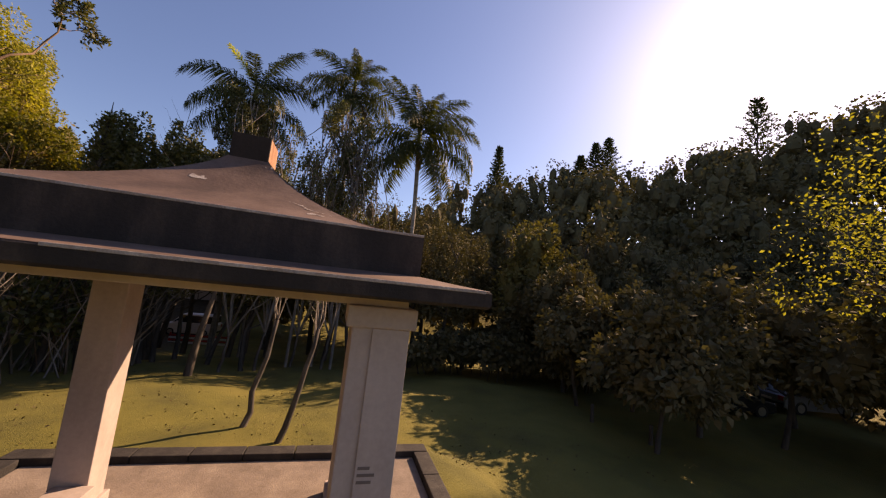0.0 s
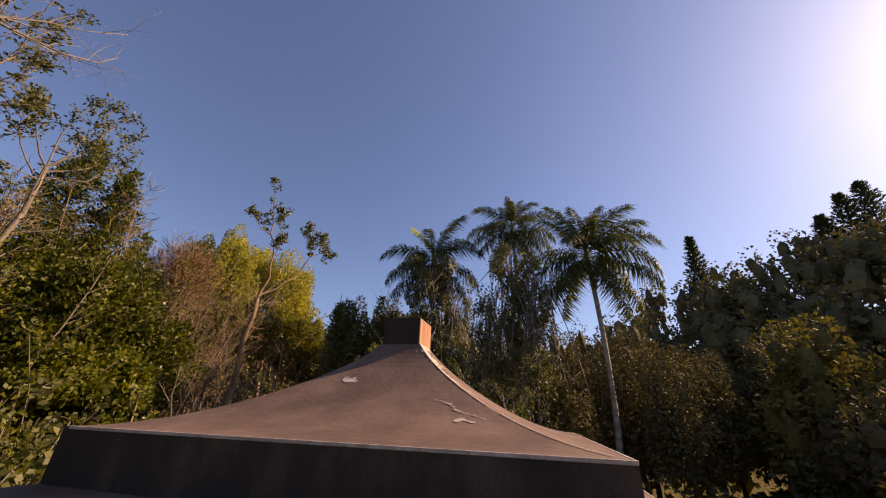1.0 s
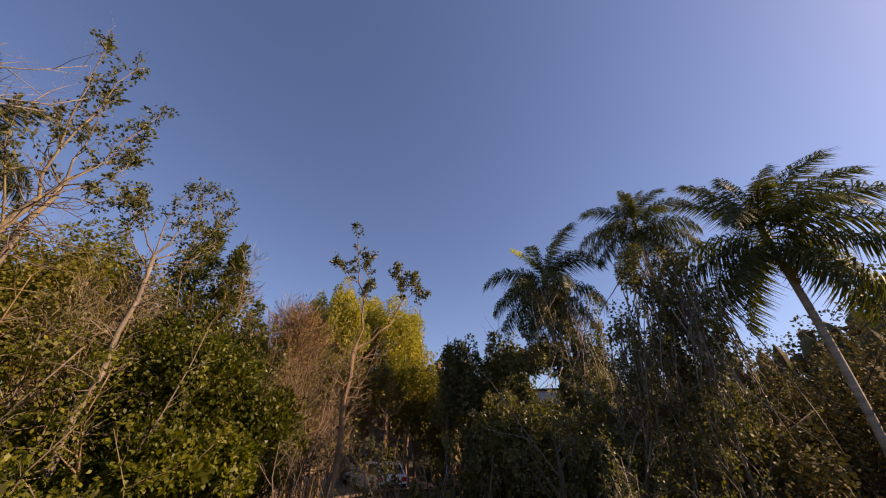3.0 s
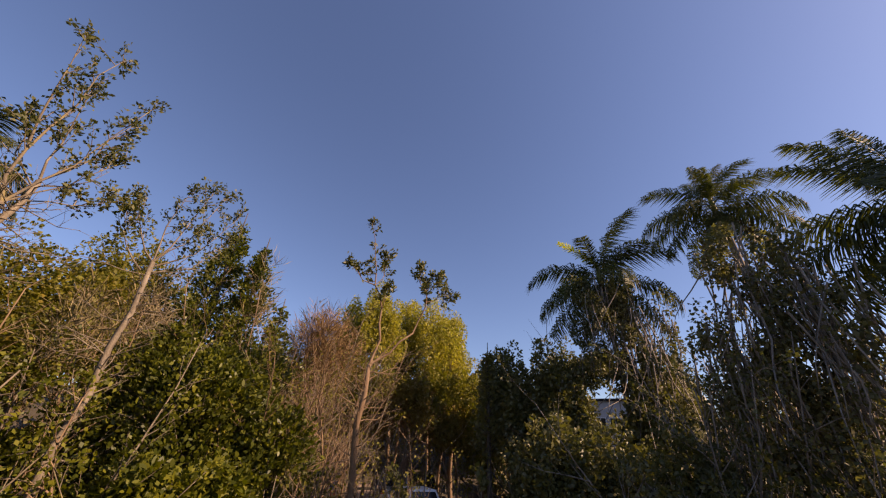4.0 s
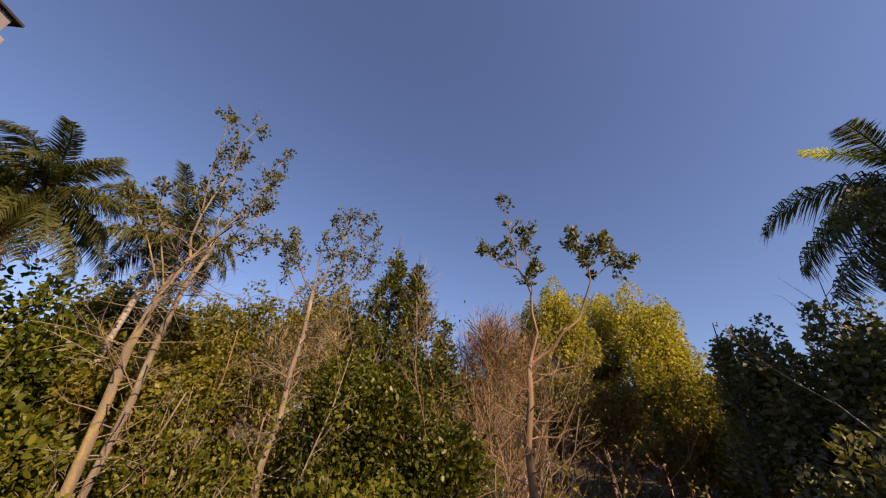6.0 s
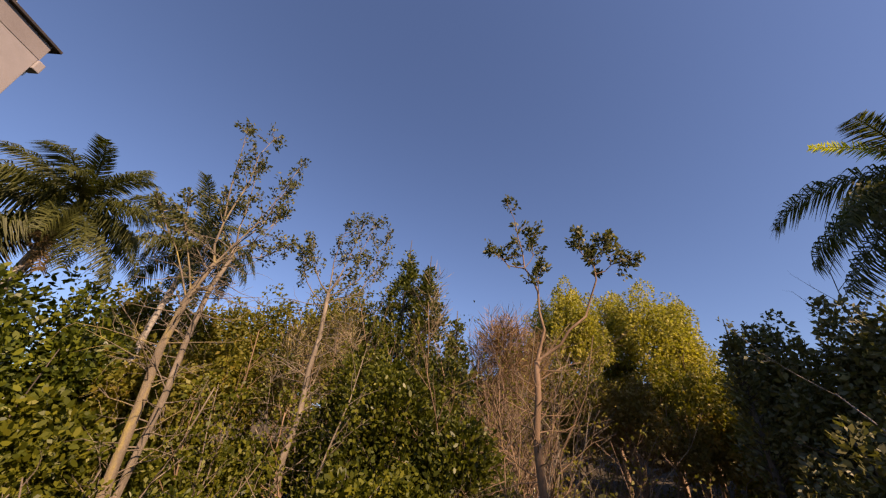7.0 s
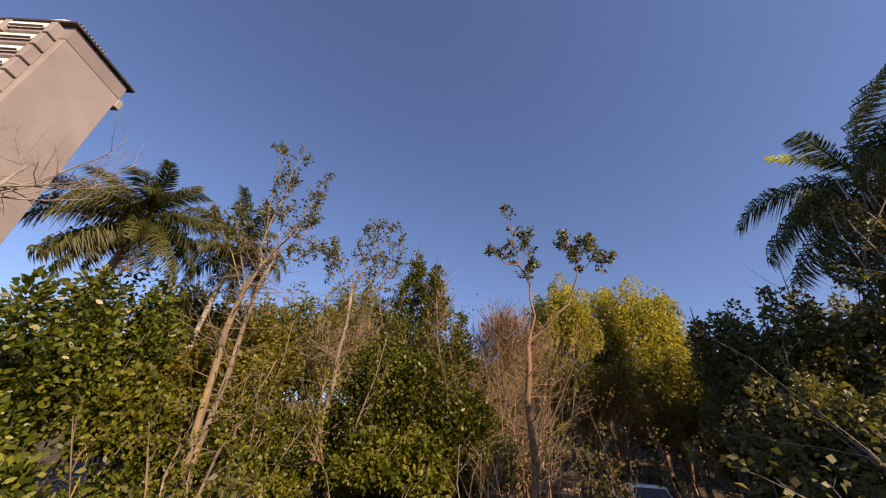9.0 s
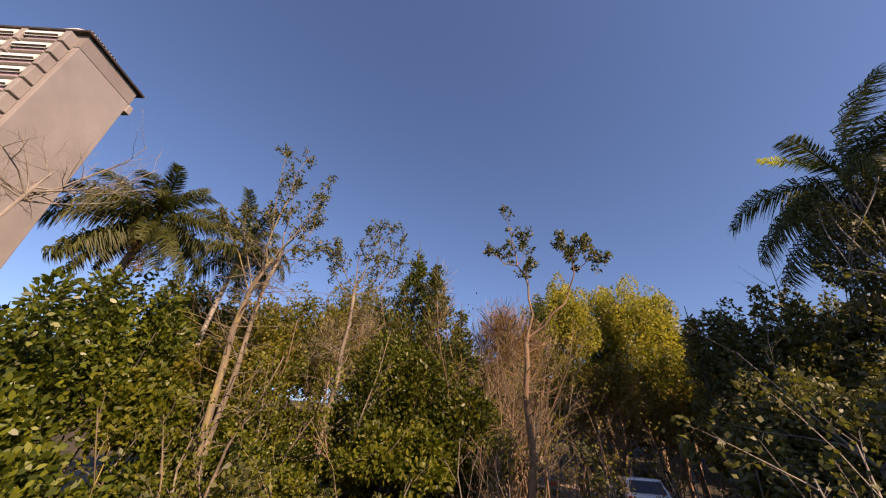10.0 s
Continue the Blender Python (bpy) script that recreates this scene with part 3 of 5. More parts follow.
def crown_ways(rng, n):
    """Bearing, rise, arch and relative length of the fronds of an even crown."""
    out = []
    for i in range(n):
        rise = 68 - 104 * (i / (n - 1)) ** 0.8 + rng.uniform(-8, 8)
        out.append((i * 137.5 + rng.uniform(-18, 18), rise, rng.uniform(1.0, 1.7) * (0.55 if rise > 65 else 0.85 if rise > 30 else 1), rng.uniform(0.85, 1.1)))
    return out


def palm(rng, base, crown, label, length=3.6, fronds=22, young=False, trunk_r=0.17, bow=0.5, ways=None):
    base, crown = np.array(base, float), np.array(crown, float)
    ob = thing("palm_tree", base, label, "palm tree", "royal palms")
    top = crown - base
    s = np.linspace(0, 1, 12)
    pts = s[:, None] * top + (np.sin(s * math.pi) * bow)[:, None] * np.array([0.6, -0.5, 0])
    rad = trunk_r * (1.15 - 0.45 * s + 0.10 * np.sin(s * 9))
    v, f = tubes([(pts, rad)], 10)
    child("trunk", mesh_of("trunk", v, f, M_PALM_TRUNK, True), ob)
    v, f = tubes([(np.array([top + [0, 0, z] for z in (-0.25, 0.2, 0.7, 1.1)]), np.array([0.15, 0.17, 0.12, 0.05]) * trunk_r / 0.17)], 10)
    child("crownshaft", mesh_of("crownshaft", v, f, M_LEAF_MID, True), ob, "smooth green crownshaft")
    for i, (az, rise, arch, reach) in enumerate(ways or crown_ways(rng, fronds)):
        fresh, stalk, dead = young and i == 0, rise < -65, rise < -53
        q = frond(rng, length * reach * rng.uniform(0.94, 1.06), arch, 112, 0.34 if fresh else 0.42, 0.2 if fresh else 0.8)
        u = (80 - rise) / 118
        m = Matrix.Translation(Vector(top) + Vector((0, 0, 1.0 if fresh else 0.6 - 0.6 * u))) @ Euler((0, 0, radians(az + rng.uniform(-5, 5)))).to_matrix().to_4x4() @ Euler((0, -radians(rise + rng.uniform(-3, 3)), 0)).to_matrix().to_4x4()
        mat = M_PALM_NEW if fresh else M_PALM_STALK if stalk else M_PALM_DEAD if dead else M_PALM_LEAF
        o = child("frond", quads_mesh("frond", q, mat), ob, "bright yellow young frond" if fresh else "orange-brown hanging fruit stalk" if stalk else "dry brown hanging frond" if dead else "")
        o.matrix_local = m
    return ob


R = np.random.default_rng(17)
palm(R, (-6.5, 22.6, ground_z(-6.5, 22.6)), (-6.35, 22.3, 14.7), "royal palm with one bright yellow young frond", 5.4, 20, True, ways=(
    (222, 44, 0.35, 0.54), (203, 28, 1.2, 1.0), (35, 72, 0.7, 0.98), (18, 34, 1.2, 1.0), (350, 40, 1.3, 0.85), (105, 48, 1.2, 1.0), (150, 30, 1.4, 0.9), (265, 50, 1.4, 0.75),
    (195, -8, 0.9, 0.9), (20, -8, 1.0, 1.0), (75, 0, 1.2, 0.9), (320, 0, 1.3, 0.85), (250, -10, 1.2, 0.8), (185, -35, 0.6, 0.9), (10, -38, 0.6, 0.9), (225, -48, 0.5, 0.8), (340, -56, 0.4, 0.8), (130, -40, 0.6, 0.8), (60, -45, 0.5, 0.8), (290, -57, 0.4, 0.75)))
palm(R, (0.0, 26.2, ground_z(0.0, 26.2)), (0.15, 25.8, 19.0), "royal palm standing over a climber-hung tree", 5.2, 22, ways=(
    (100, 86, 0.3, 0.72), (55, 80, 0.5, 0.72), (183, 52, 1.15, 0.95), (10, 66, 1.3, 0.72), (2, 36, 1.4, 0.9), (140, 72, 0.6, 0.7), (270, 50, 1.4, 0.7), (186, 14, 1.2, 1.05), (192, -2, 0.9, 1.0), (358, -4, 1.1, 1.0), (20, -12, 0.9, 0.95),
    (95, 25, 1.3, 0.9), (240, 5, 1.2, 0.8), (300, 8, 1.2, 0.8), (200, -30, 0.6, 0.9), (345, -34, 0.6, 0.9), (160, -35, 0.6, 0.9), (30, -42, 0.5, 0.9), (250, -50, 0.4, 0.8), (290, -52, 0.4, 0.8), (180, -58, 0.3, 0.8), (0, -60, 0.3, 0.8)))
palm(R, (4.75, 17.5, ground_z(4.75, 17.5)), (4.8, 16.8, 11.85), "royal palm with a pale leaning trunk", 4.6, 24, trunk_r=0.15, ways=(
    (120, 84, 0.3, 0.82), (160, 72, 0.55, 0.88), (175, 60, 0.8, 0.92), (40, 76, 0.5, 0.88), (350, 60, 0.9, 0.98), (345, 44, 1.1, 0.95), (340, 28, 1.35, 1.0), (352, 8, 1.4, 1.05), (165, 18, 1.3, 1.0), (175, 0, 1.2, 1.0), (160, -18, 0.8, 1.1), (180, -36, 0.6, 1.1),
    (270, 45, 1.3, 0.8), (250, 15, 1.3, 0.9), (300, 12, 1.3, 0.95), (80, 35, 1.2, 0.9), (100, 5, 1.2, 0.9), (20, 0, 1.2, 0.9), (340, -20, 0.8, 1.1), (355, -38, 0.6, 1.0), (220, -35, 0.6, 0.9), (290, -40, 0.5, 0.9), (150, -50, 0.4, 0.9), (10, -50, 0.4, 0.9), (330, -74, 0.1, 0.42)))
palm(R, (-13.6, -5.9, ground_z(-13.6, -5.9)), (-13.35, -5.8, 11.5), "royal palm behind the glossy hedge trees", 3.5, 26, ways=(
    (303, 38, 0.6, 0.8), (296, 20, 0.9, 1.0), (123, 73, 0.5, 0.7), (123, 36, 1.0, 0.85), (300, 4, 0.9, 1.05), (312, -10, 0.8, 1.05), (290, -30, 0.6, 1.05), (310, -48, 0.4, 1.0), (33, 62, 1.2, 0.8), (33, 25, 1.4, 0.9), (62, 46, 1.2, 0.85), (5, 32, 1.3, 0.95), (80, 12, 1.2, 0.9), (350, 6, 1.2, 1.0), (20, -15, 1.0, 0.95),
    (110, -2, 1.1, 0.85), (102, -35, 0.7, 0.85), (60, -40, 0.6, 0.85), (330, -40, 0.6, 0.95), (213, 42, 1.2, 0.8), (180, 20, 1.2, 0.8), (240, 16, 1.2, 0.8), (150, -12, 1.0, 0.85), (270, -20, 0.8, 0.95), (45, -20, 0.9, 0.9), (20, -56, 0.4, 0.85), (300, -57, 0.4, 0.8), (350, -70, 0.1, 0.4)))
palm(R, (-16.6, -3.4, ground_z(-16.6, -3.4)), (-16.6, -3.4, 12.4), "smaller royal palm among thin stems", 3.2, 18, trunk_r=0.13)


# ---------------------------------------------------------------- the trees along the road bank
def spot(az, far):
    """A place on the ground, by its bearing (from +y towards -x) and distance from the pavilion's back corner."""
    x, y = 1.25 - far * math.sin(radians(az)), 3.8 + far * math.cos(radians(az))
    return x, y, ground_z(x, y)


def tufts(rng, tips, each, size, spread=0.10, width=0.26):
    at = np.repeat([p for p, _ in tips], each, 0)
    wy = unit(np.repeat([d for _, d in tips], each, 0) + rng.normal(size=(len(at), 3)) * 0.75)
    return leaf_quads(rng, at + rng.normal(size=at.shape) * spread, wy, rng.uniform(0.65, 1.2, len(at)) * size, width)


def along(pts, f):
    """The point and direction at fraction f of a polyline."""
    k = f * (len(pts) - 1)
    j = min(int(k), len(pts) - 2)
    return pts[j] + (pts[j + 1] - pts[j]) * (k - j), unit(pts[j + 1] - pts[j])


def limb_tree(rng, name, limbs, label, bark, leaf, tuft=9, leaf_size=0.26, spread=0.06, dead=14, dead_size=1.4, twig=0.7, twigs=7):
    """A slim tree of given limbs: (points, first radius, last radius, leafy from this fraction on or None)."""
    base = np.array(limbs[0][0][0], float)
    base[2] = ground_z(base[0], base[1])
    ob = thing(name, base, label, "tree")
    out, tips, bare = [], [], []
    for pts, r0, r1, leafy in limbs:
        p = np.array(pts, float) - base
        fine = [p[0]]
        for a, b in zip(p[:-1], p[1:]):
            d = np.linalg.norm(b - a)
            fine += [a + (b - a) * 0.5 + rng.normal(size=3) * 0.035 * d, b]
        fine = np.array(fine)
        thin = 1.0 if leafy is None else 0.68
        out.append((fine, np.linspace(r0 * thin, r1 * thin, len(fine))))
        if leafy is None:
            for i in range(dead):
                q, d = along(fine, 0.15 + 0.83 * (i + rng.random()) / dead)
                grow(rng, q, unit(d * 0.2 + rng.normal(size=3) * [1, 1, 0.3]), dead_size * rng.uniform(0.5, 1.3), 0.02, 2, out, bare, (0, 0, 4), 0.7, 0.22, 0.04)
        else:
            for i in range(twigs):
                q, d = along(fine, leafy + (1 - leafy) * (i + rng.random()) / twigs)
                grow(rng, q, unit(d * 0.8 + rng.normal(size=3) * 0.75), twig * rng.uniform(0.5, 1.3), 0.016, 3, out, tips, (0, 0, 0), 0.8, 0.2, 0.25)
            d = unit(fine[-1] - fine[-2])
            for _ in range(3):
                grow(rng, fine[-1], unit(d + rng.normal(size=3) * 0.5), twig * 0.6, 0.013, 3, out, tips, (0, 0, 0), 0.8, 0.2, 0.15)
    v, f = tubes(out, 6)
    child("trunk", mesh_of("trunk", v, f, bark, True), ob)
    child("crown", quads_mesh("crown", tufts(rng, [(p, d) for p, d, l in tips], tuft, leaf_size, spread), leaf), ob)
    return ob


R = np.random.default_rng(21)
limb_tree(R, "forked_tree", (
    (((-11.17, 9.34, 2.4), (-11.14, 9.41, 5.92), (-11.08, 9.55, 7.93)), 0.14, 0.085, None),
    (((-11.08, 9.55, 7.93), (-10.95, 9.81, 8.9), (-11.0, 9.72, 10.2), (-11.16, 9.36, 11.1), (-11.2, 9.2, 12.3), (-11.37, 8.88, 13.97)), 0.085, 0.015, 0.62),
    (((-11.16, 9.36, 11.1), (-11.35, 8.85, 11.2), (-11.56, 8.36, 11.75)), 0.035, 0.012, 0.6),
    (((-11.16, 9.36, 11.1), (-11.0, 9.65, 11.6), (-11.04, 9.63, 12.4)), 0.025, 0.01, 0.4),
    (((-11.0, 9.72, 10.1), (-10.7, 9.6, 10.4), (-10.8, 9.7, 10.9)), 0.02, 0.01, 0.3),
    (((-11.08, 9.55, 7.93), (-10.75, 10.21, 8.45), (-10.34, 10.92, 9.3), (-10.09, 11.31, 10.5), (-10.1, 11.3, 11.3)), 0.08, 0.03, 0.8),
    (((-10.1, 11.3, 11.2), (-10.25, 10.95, 11.6), (-10.2, 11.0, 12.1)), 0.025, 0.01, 0.3),
    (((-10.1, 11.3, 11.2), (-9.9, 11.6, 11.6), (-9.8, 11.7, 11.9)), 0.02, 0.01, 0.3),
    (((-10.09, 11.31, 10.7), (-9.8, 11.75, 11.0), (-9.44, 12.21, 11.1)), 0.03, 0.01, 0.4),
), "bare forked tree with leaf tufts only at its branch ends", M_BARK_BROWN, M_LEAF_GREY, 7, 0.18, 0.06, 26, 1.5, 0.45, 8)

limb_tree(R, "slim_tree", (
    (((-15.19, 2.45, 1.0), (-15.19, 2.47, 4.94), (-15.2, 2.59, 7.68), (-15.21, 2.61, 10.7)), 0.135, 0.075, None),
    (((-15.21, 2.61, 10.7), (-15.1, 2.0, 11.4), (-15.08, 1.46, 12.66)), 0.05, 0.012, 0.45),
    (((-15.21, 2.4, 10.3), (-15.1, 1.7, 11.0), (-15.06, 1.33, 12.0)), 0.04, 0.012, 0.5),
    (((-15.21, 2.61, 10.7), (-15.3, 2.5, 12.2), (-15.22, 2.7, 13.8)), 0.05, 0.012, 0.3),
    (((-15.21, 2.61, 10.7), (-15.2, 3.0, 12.0), (-15.25, 3.4, 14.2)), 0.05, 0.012, 0.35),
    (((-15.21, 2.61, 10.7), (-15.2, 3.3, 11.8), (-15.25, 3.9, 14.3)), 0.05, 0.012, 0.35),
    (((-15.21, 2.61, 10.5), (-15.2, 3.7, 11.5), (-15.23, 4.6, 13.6)), 0.05, 0.012, 0.3),
    (((-15.21, 2.61, 10.2), (-15.2, 3.8, 10.9), (-15.23, 4.5, 12.3)), 0.04, 0.012, 0.3),
), "slim pale-barked tree with an open half-bare crown", M_BARK_PALE, M_LEAF_GREY, 8, 0.165, 0.07, 46, 1.7, 0.8, 9)

limb_tree(R, "twin_stem_tree", (
    (((-12.87, -0.94, 1.0), (-12.82, -1.09, 6.12), (-12.81, -1.12, 8.88), (-12.91, -0.85, 10.23)), 0.145, 0.085, None),
    (((-12.91, -0.85, 10.23), (-12.85, -1.1, 11.8), (-12.7, -1.4, 13.8), (-12.61, -1.65, 15.9)), 0.065, 0.012, 0.3),
    (((-12.85, -1.1, 11.8), (-12.9, -0.9, 13.8), (-12.94, -0.72, 16.2)), 0.05, 0.012, 0.25),
    (((-12.91, -0.85, 10.23), (-13.1, -0.2, 12.0), (-13.3, 0.5, 15.2)), 0.055, 0.012, 0.3),
    (((-12.81, -1.12, 8.9), (-12.5, -1.9, 10.4), (-12.16, -2.69, 11.6)), 0.045, 0.012, 0.45),
    (((-12.81, -1.12, 9.2), (-12.6, -1.7, 10.6), (-12.4, -2.14, 12.0)), 0.045, 0.012, 0.45),
    (((-12.91, -0.85, 10.23), (-13.1, -0.1, 11.3), (-13.28, 0.5, 12.6)), 0.035, 0.012, 0.4),
), "tall tree with yellow lichen down its bark", M_BARK_LICHEN, M_LEAF_GREY, 8, 0.165, 0.07, 44, 1.6, 0.75, 9)
limb_tree(R, "twin_stem_tree", (
    (((-13.27, -0.67, 1.0), (-13.24, -0.77, 6.24), (-13.23, -0.8, 9.6), (-13.29, -0.61, 11.28)), 0.11, 0.065, None),
    (((-13.29, -0.61, 11.28), (-13.2, -0.7, 12.6), (-13.1, -0.9, 14.6)), 0.05, 0.012, 0.3),
    (((-13.29, -0.61, 11.28), (-13.4, 0.0, 12.6), (-13.6, 0.3, 14.4)), 0.05, 0.012, 0.3),
    (((-13.29, -0.61, 11.0), (-13.3, -1.3, 11.8), (-13.1, -1.6, 12.9)), 0.04, 0.012, 0.3),
    (((-13.29, -0.61, 10.6), (-13.5, 0.2, 11.0), (-13.6, 0.9, 11.6)), 0.03, 0.012, 0.3),
), "tall pale tree rising beside a lichen-covered stem", M_BARK_PALE, M_LEAF_GREY, 8, 0.165, 0.07, 44, 1.6, 0.75, 9)
tree("thin_dead_tree", R, (-10.5, 20.3, ground_z(-10.5, 20.3)), (-10.43, 20.1, 12.5), 0.075, "thin bare sapling among dark trees", "tree", M_BARK_DARK, M_LEAF_DARK, (16, 5, 3), spread=0.55, keep=0.6, wiggle=0.015, up=0.02, shorten=0.17, bare=True)


def bare_tree(rng, at, fork, limbs, reach):
    """A leafless tree: a slim trunk up to a fork and a fan of twiggy limbs."""
    ob = thing("bare_tree", at, "leafless tree with fine spreading branches", "tree")
    top = np.array(fork) - np.array(at)
    s = np.linspace(0, 1, 7)
    out, tips = [(s[:, None] * top + rng.normal(size=(7, 3)) * 0.04 * np.sin(s * math.pi)[:, None], np.linspace(0.07, 0.035, 7))], []
    for k in range(limbs):
        way = unit(np.array([rng.normal() * 0.8, rng.normal() * 0.8, rng.uniform(0.1, 1.1)]))
        grow(rng, top - [0, 0, rng.uniform(0, 0.5)], way, reach * rng.uniform(0.6, 1.1), 0.020, 1, out, tips, (0, 7, 5), 0.7, 0.2, 0.06, 0.25, 0.45)
    v, f = tubes(out, 4)
    child("trunk", mesh_of("trunk", v, f, M_BARK_GREY, True), ob)


bare_tree(R, spot(143, 9.4), (-5.45, -2.8, 7.9), 15, 2.0)
bare_tree(R, spot(139, 10.5), (-5.9, -4.0, 7.3), 11, 1.8)


def column_tree(rng, base, top_z, radius, n, leaf, label, size=0.24, power=0.75, low=0.0):
    """An upright evergreen of rising shoots, with an uneven outline."""
    h = top_z - base[2]
    ob = thing("columnar_tree", base, label, "tree", "columnar evergreens")
    shoots = 150
    s = low + (1 - low) * rng.random(shoots) ** 0.8
    a = rng.uniform(0, 2 * np.pi, shoots)
    L = radius * (1 - s) ** power * rng.uniform(0.5, 1.15, shoots) + 0.10
    out = [(np.array([[0, 0, -0.2], [0, 0, h * 0.5], [0.05, 0, h * 0.97]]), np.array([0.2, 0.12, 0.02]))]
    at = np.stack([0 * s, 0 * s, h * s * 0.9], -1)
    way = np.stack([np.cos(a), np.sin(a), 0.75 + 0 * a], -1)
    for i in range(shoots):
        out.append((np.array([at[i], at[i] + way[i] * L[i] * 0.55, at[i] + way[i] * L[i]]), np.array([0.03, 0.02, 0.006])))
    v, f = tubes(out, 4)
    child("trunk", mesh_of("trunk", v, f, M_BARK_DARK, True), ob)
    k = rng.choice(shoots, n, p=L ** 0.9 / np.sum(L ** 0.9))
    u = rng.uniform(0.35, 1.08, n) ** 0.6
    p = at[k] + way[k] * (L[k] * u)[:, None] + rng.normal(size=(n, 3)) * (0.11 + 0.10 * L[k])[:, None]
    p[:, 2] = np.clip(p[:, 2], 0.05, h * 1.01)
    w = unit(way[k] + rng.normal(size=(n, 3)) * 0.7)
    child("crown", quads_mesh("crown", oval_leaves(rng, p, w, rng.uniform(0.6, 1.2, n) * size), leaf), ob)


R = np.random.default_rng(11)
for az, far, el, r, n, pw in ((83.9, 22.5, 31.8, 3.0, 18000, 0.9), (80.3, 20.8, 29.8, 2.2, 12000, 0.9), (75.6, 21.0, 22.2, 1.8, 7500, 0.9), (87.5, 18.5, 17.5, 2.4, 9500, 0.6), (83.0, 16.5, 15.0, 2.5, 10500, 0.5), (78.0, 17.5, 17.0, 2.2, 9000, 0.55), (74.5, 16.0, 9.0, 1.9, 6500, 0.5)):
    x, y, z = spot(az, far)
    column_tree(R, (x, y, z), 3.98 + far * math.tan(radians(el)), r, n, M_LEAF_EVERGREEN, "dense dark green evergreen with a pointed top", 0.20, pw)


def crown_tree(rng, name, at, top, width, deep, label, leaf, bark, n, size, lumps=22, lump=0.36, group="", kids=(8, 5, 3), clear=-99.0, solid=False, level=False):
    """A broad tree: forking limbs under a billowing crown of many clumps."""
    base = np.array(at, float)
    h = top - base[2]
    ob = thing(name, base, label, "tree", group)
    out, tips = [], []
    grow(rng, (0, 0, -0.2), (0, 0, 1), h * 0.74, 0.012 * h + 0.03, 0, out, tips, kids, 0.7, 0.1, 0.04, 0.35, 0.36)
    v, f = tubes(out, 5)
    child("trunk", mesh_of("trunk", v, f, bark, True), ob)
    core = []
    p, dd = clump_points(rng, n, (0, 0, h - deep * 0.50), (width / 2, width / 2, deep * 0.55), lumps, lump, core)
    if level:
        lift = h - np.quantile(p[:, 2], 0.995)
        p[:, 2] += lift
        core = [(c + [0, 0, lift], r) for c, r in core]
    core = [(c, r) for c, r in core if c[2] - r[2] + base[2] > clear]
    if solid and core:
        crown_core(rng, core, leaf, ob)
    free = p[:, 2] + base[2] > clear + 0.5 * np.sin(p[:, 0] * 2.1 + base[0]) * np.sin(p[:, 1] * 1.7)
    p, dd = p[free], dd[free]
    child("crown", quads_mesh("crown", leaf_quads(rng, p, unit(dd + rng.normal(size=dd.shape) * 0.8), rng.uniform(0.6, 1.25, len(p)) * size * 1.15, 0.28), leaf), ob)
    return ob


def tree_row(rng, name, rows, label, leaf, bark, each, size, group, deep=0.8, lump=0.36, lumps=22, clear=-99.0, solid=False):
    for az, far, el, width in rows:
        at = spot(az, far)
        top = 3.98 + far * math.tan(radians(el))
        crown_tree(rng, name, at, top, width, (top - at[2]) * deep, label, leaf, bark, each, size, lumps, lump, group, (7, 4, 2), clear, solid, True)


tree_row(R, "yellow_green_tree", ((62.3, 29, 22.0, 4.5), (58.8, 28, 24.8, 5.0), (54.0, 32, 22.8, 6.0), (49.3, 30, 23.6, 6.5), (45.6, 31, 20.8, 5.0)), "broad tree with a billowing yellow-green crown", M_LEAF_YELLOW, M_BARK_BROWN, 16000, 0.165, "yellow-green trees", 0.78, 0.235, 46)


def thicket(rng, at, h, stems, label, bark, leafy=0, leaf=None, spread=1.1, size=0.17, lean=0.16, thick=0.04, kids=(0, 7, 4), reach=0.34, bend=0.15):
    ob = thing("bare_shrub", at, label, "shrub", "bare thicket")
    tips = []
    for _ in range(stems):
        out = []
        s = np.array([rng.normal() * 0.5 * spread, rng.normal() * 0.5 * spread, -0.2])
        grow(rng, s, (rng.normal() * lean, rng.normal() * lean, 1), h * rng.uniform(0.55, 1.05), thick * rng.uniform(0.6, 1.2), 1, out, tips, kids, 0.5, bend, 0.10, 0.2, reach)
        v, f = tubes(out, 3)
        child("stem", mesh_of("stem", v, f, bark, True), ob)
    if leafy:
        tp = [(p, d) for p, d, l in tips if l >= 2]
        child("leaves", quads_mesh("leaves", tufts(rng, tp, leafy, size, 0.13, 0.3), leaf), ob)
    return ob


R = np.random.default_rng(33)
# reddish-brown thicket below the yellow trees
for i in range(6, 25):
    az = 64.0 + 9.0 * (i + R.random()) / 18 if i < 18 else 46 + 17.0 * (i - 18 + R.random()) / 9
    far = R.uniform(17.0, 21.0) if i < 12 else R.uniform(14.5, 16.5) if i < 18 else R.uniform(22.5, 25.0)
    at = spot(az, far)
    el = R.uniform(17.0, 22.5) if i < 12 else R.uniform(4.0, 17.0) if i < 18 else R.uniform(4, 15)
    thicket(R, at, 3.98 + far * math.tan(radians(el)) - at[2], 8 if i < 12 else 4, "dense bare shrub of reddish-brown twigs", M_BARK_BROWN if i % 3 else M_BARK_PALE, i % 2, M_LEAF_OLIVE, 1.6, 0.13, 0.13, 0.05, (0, 10, 5), 0.34, 0.24)
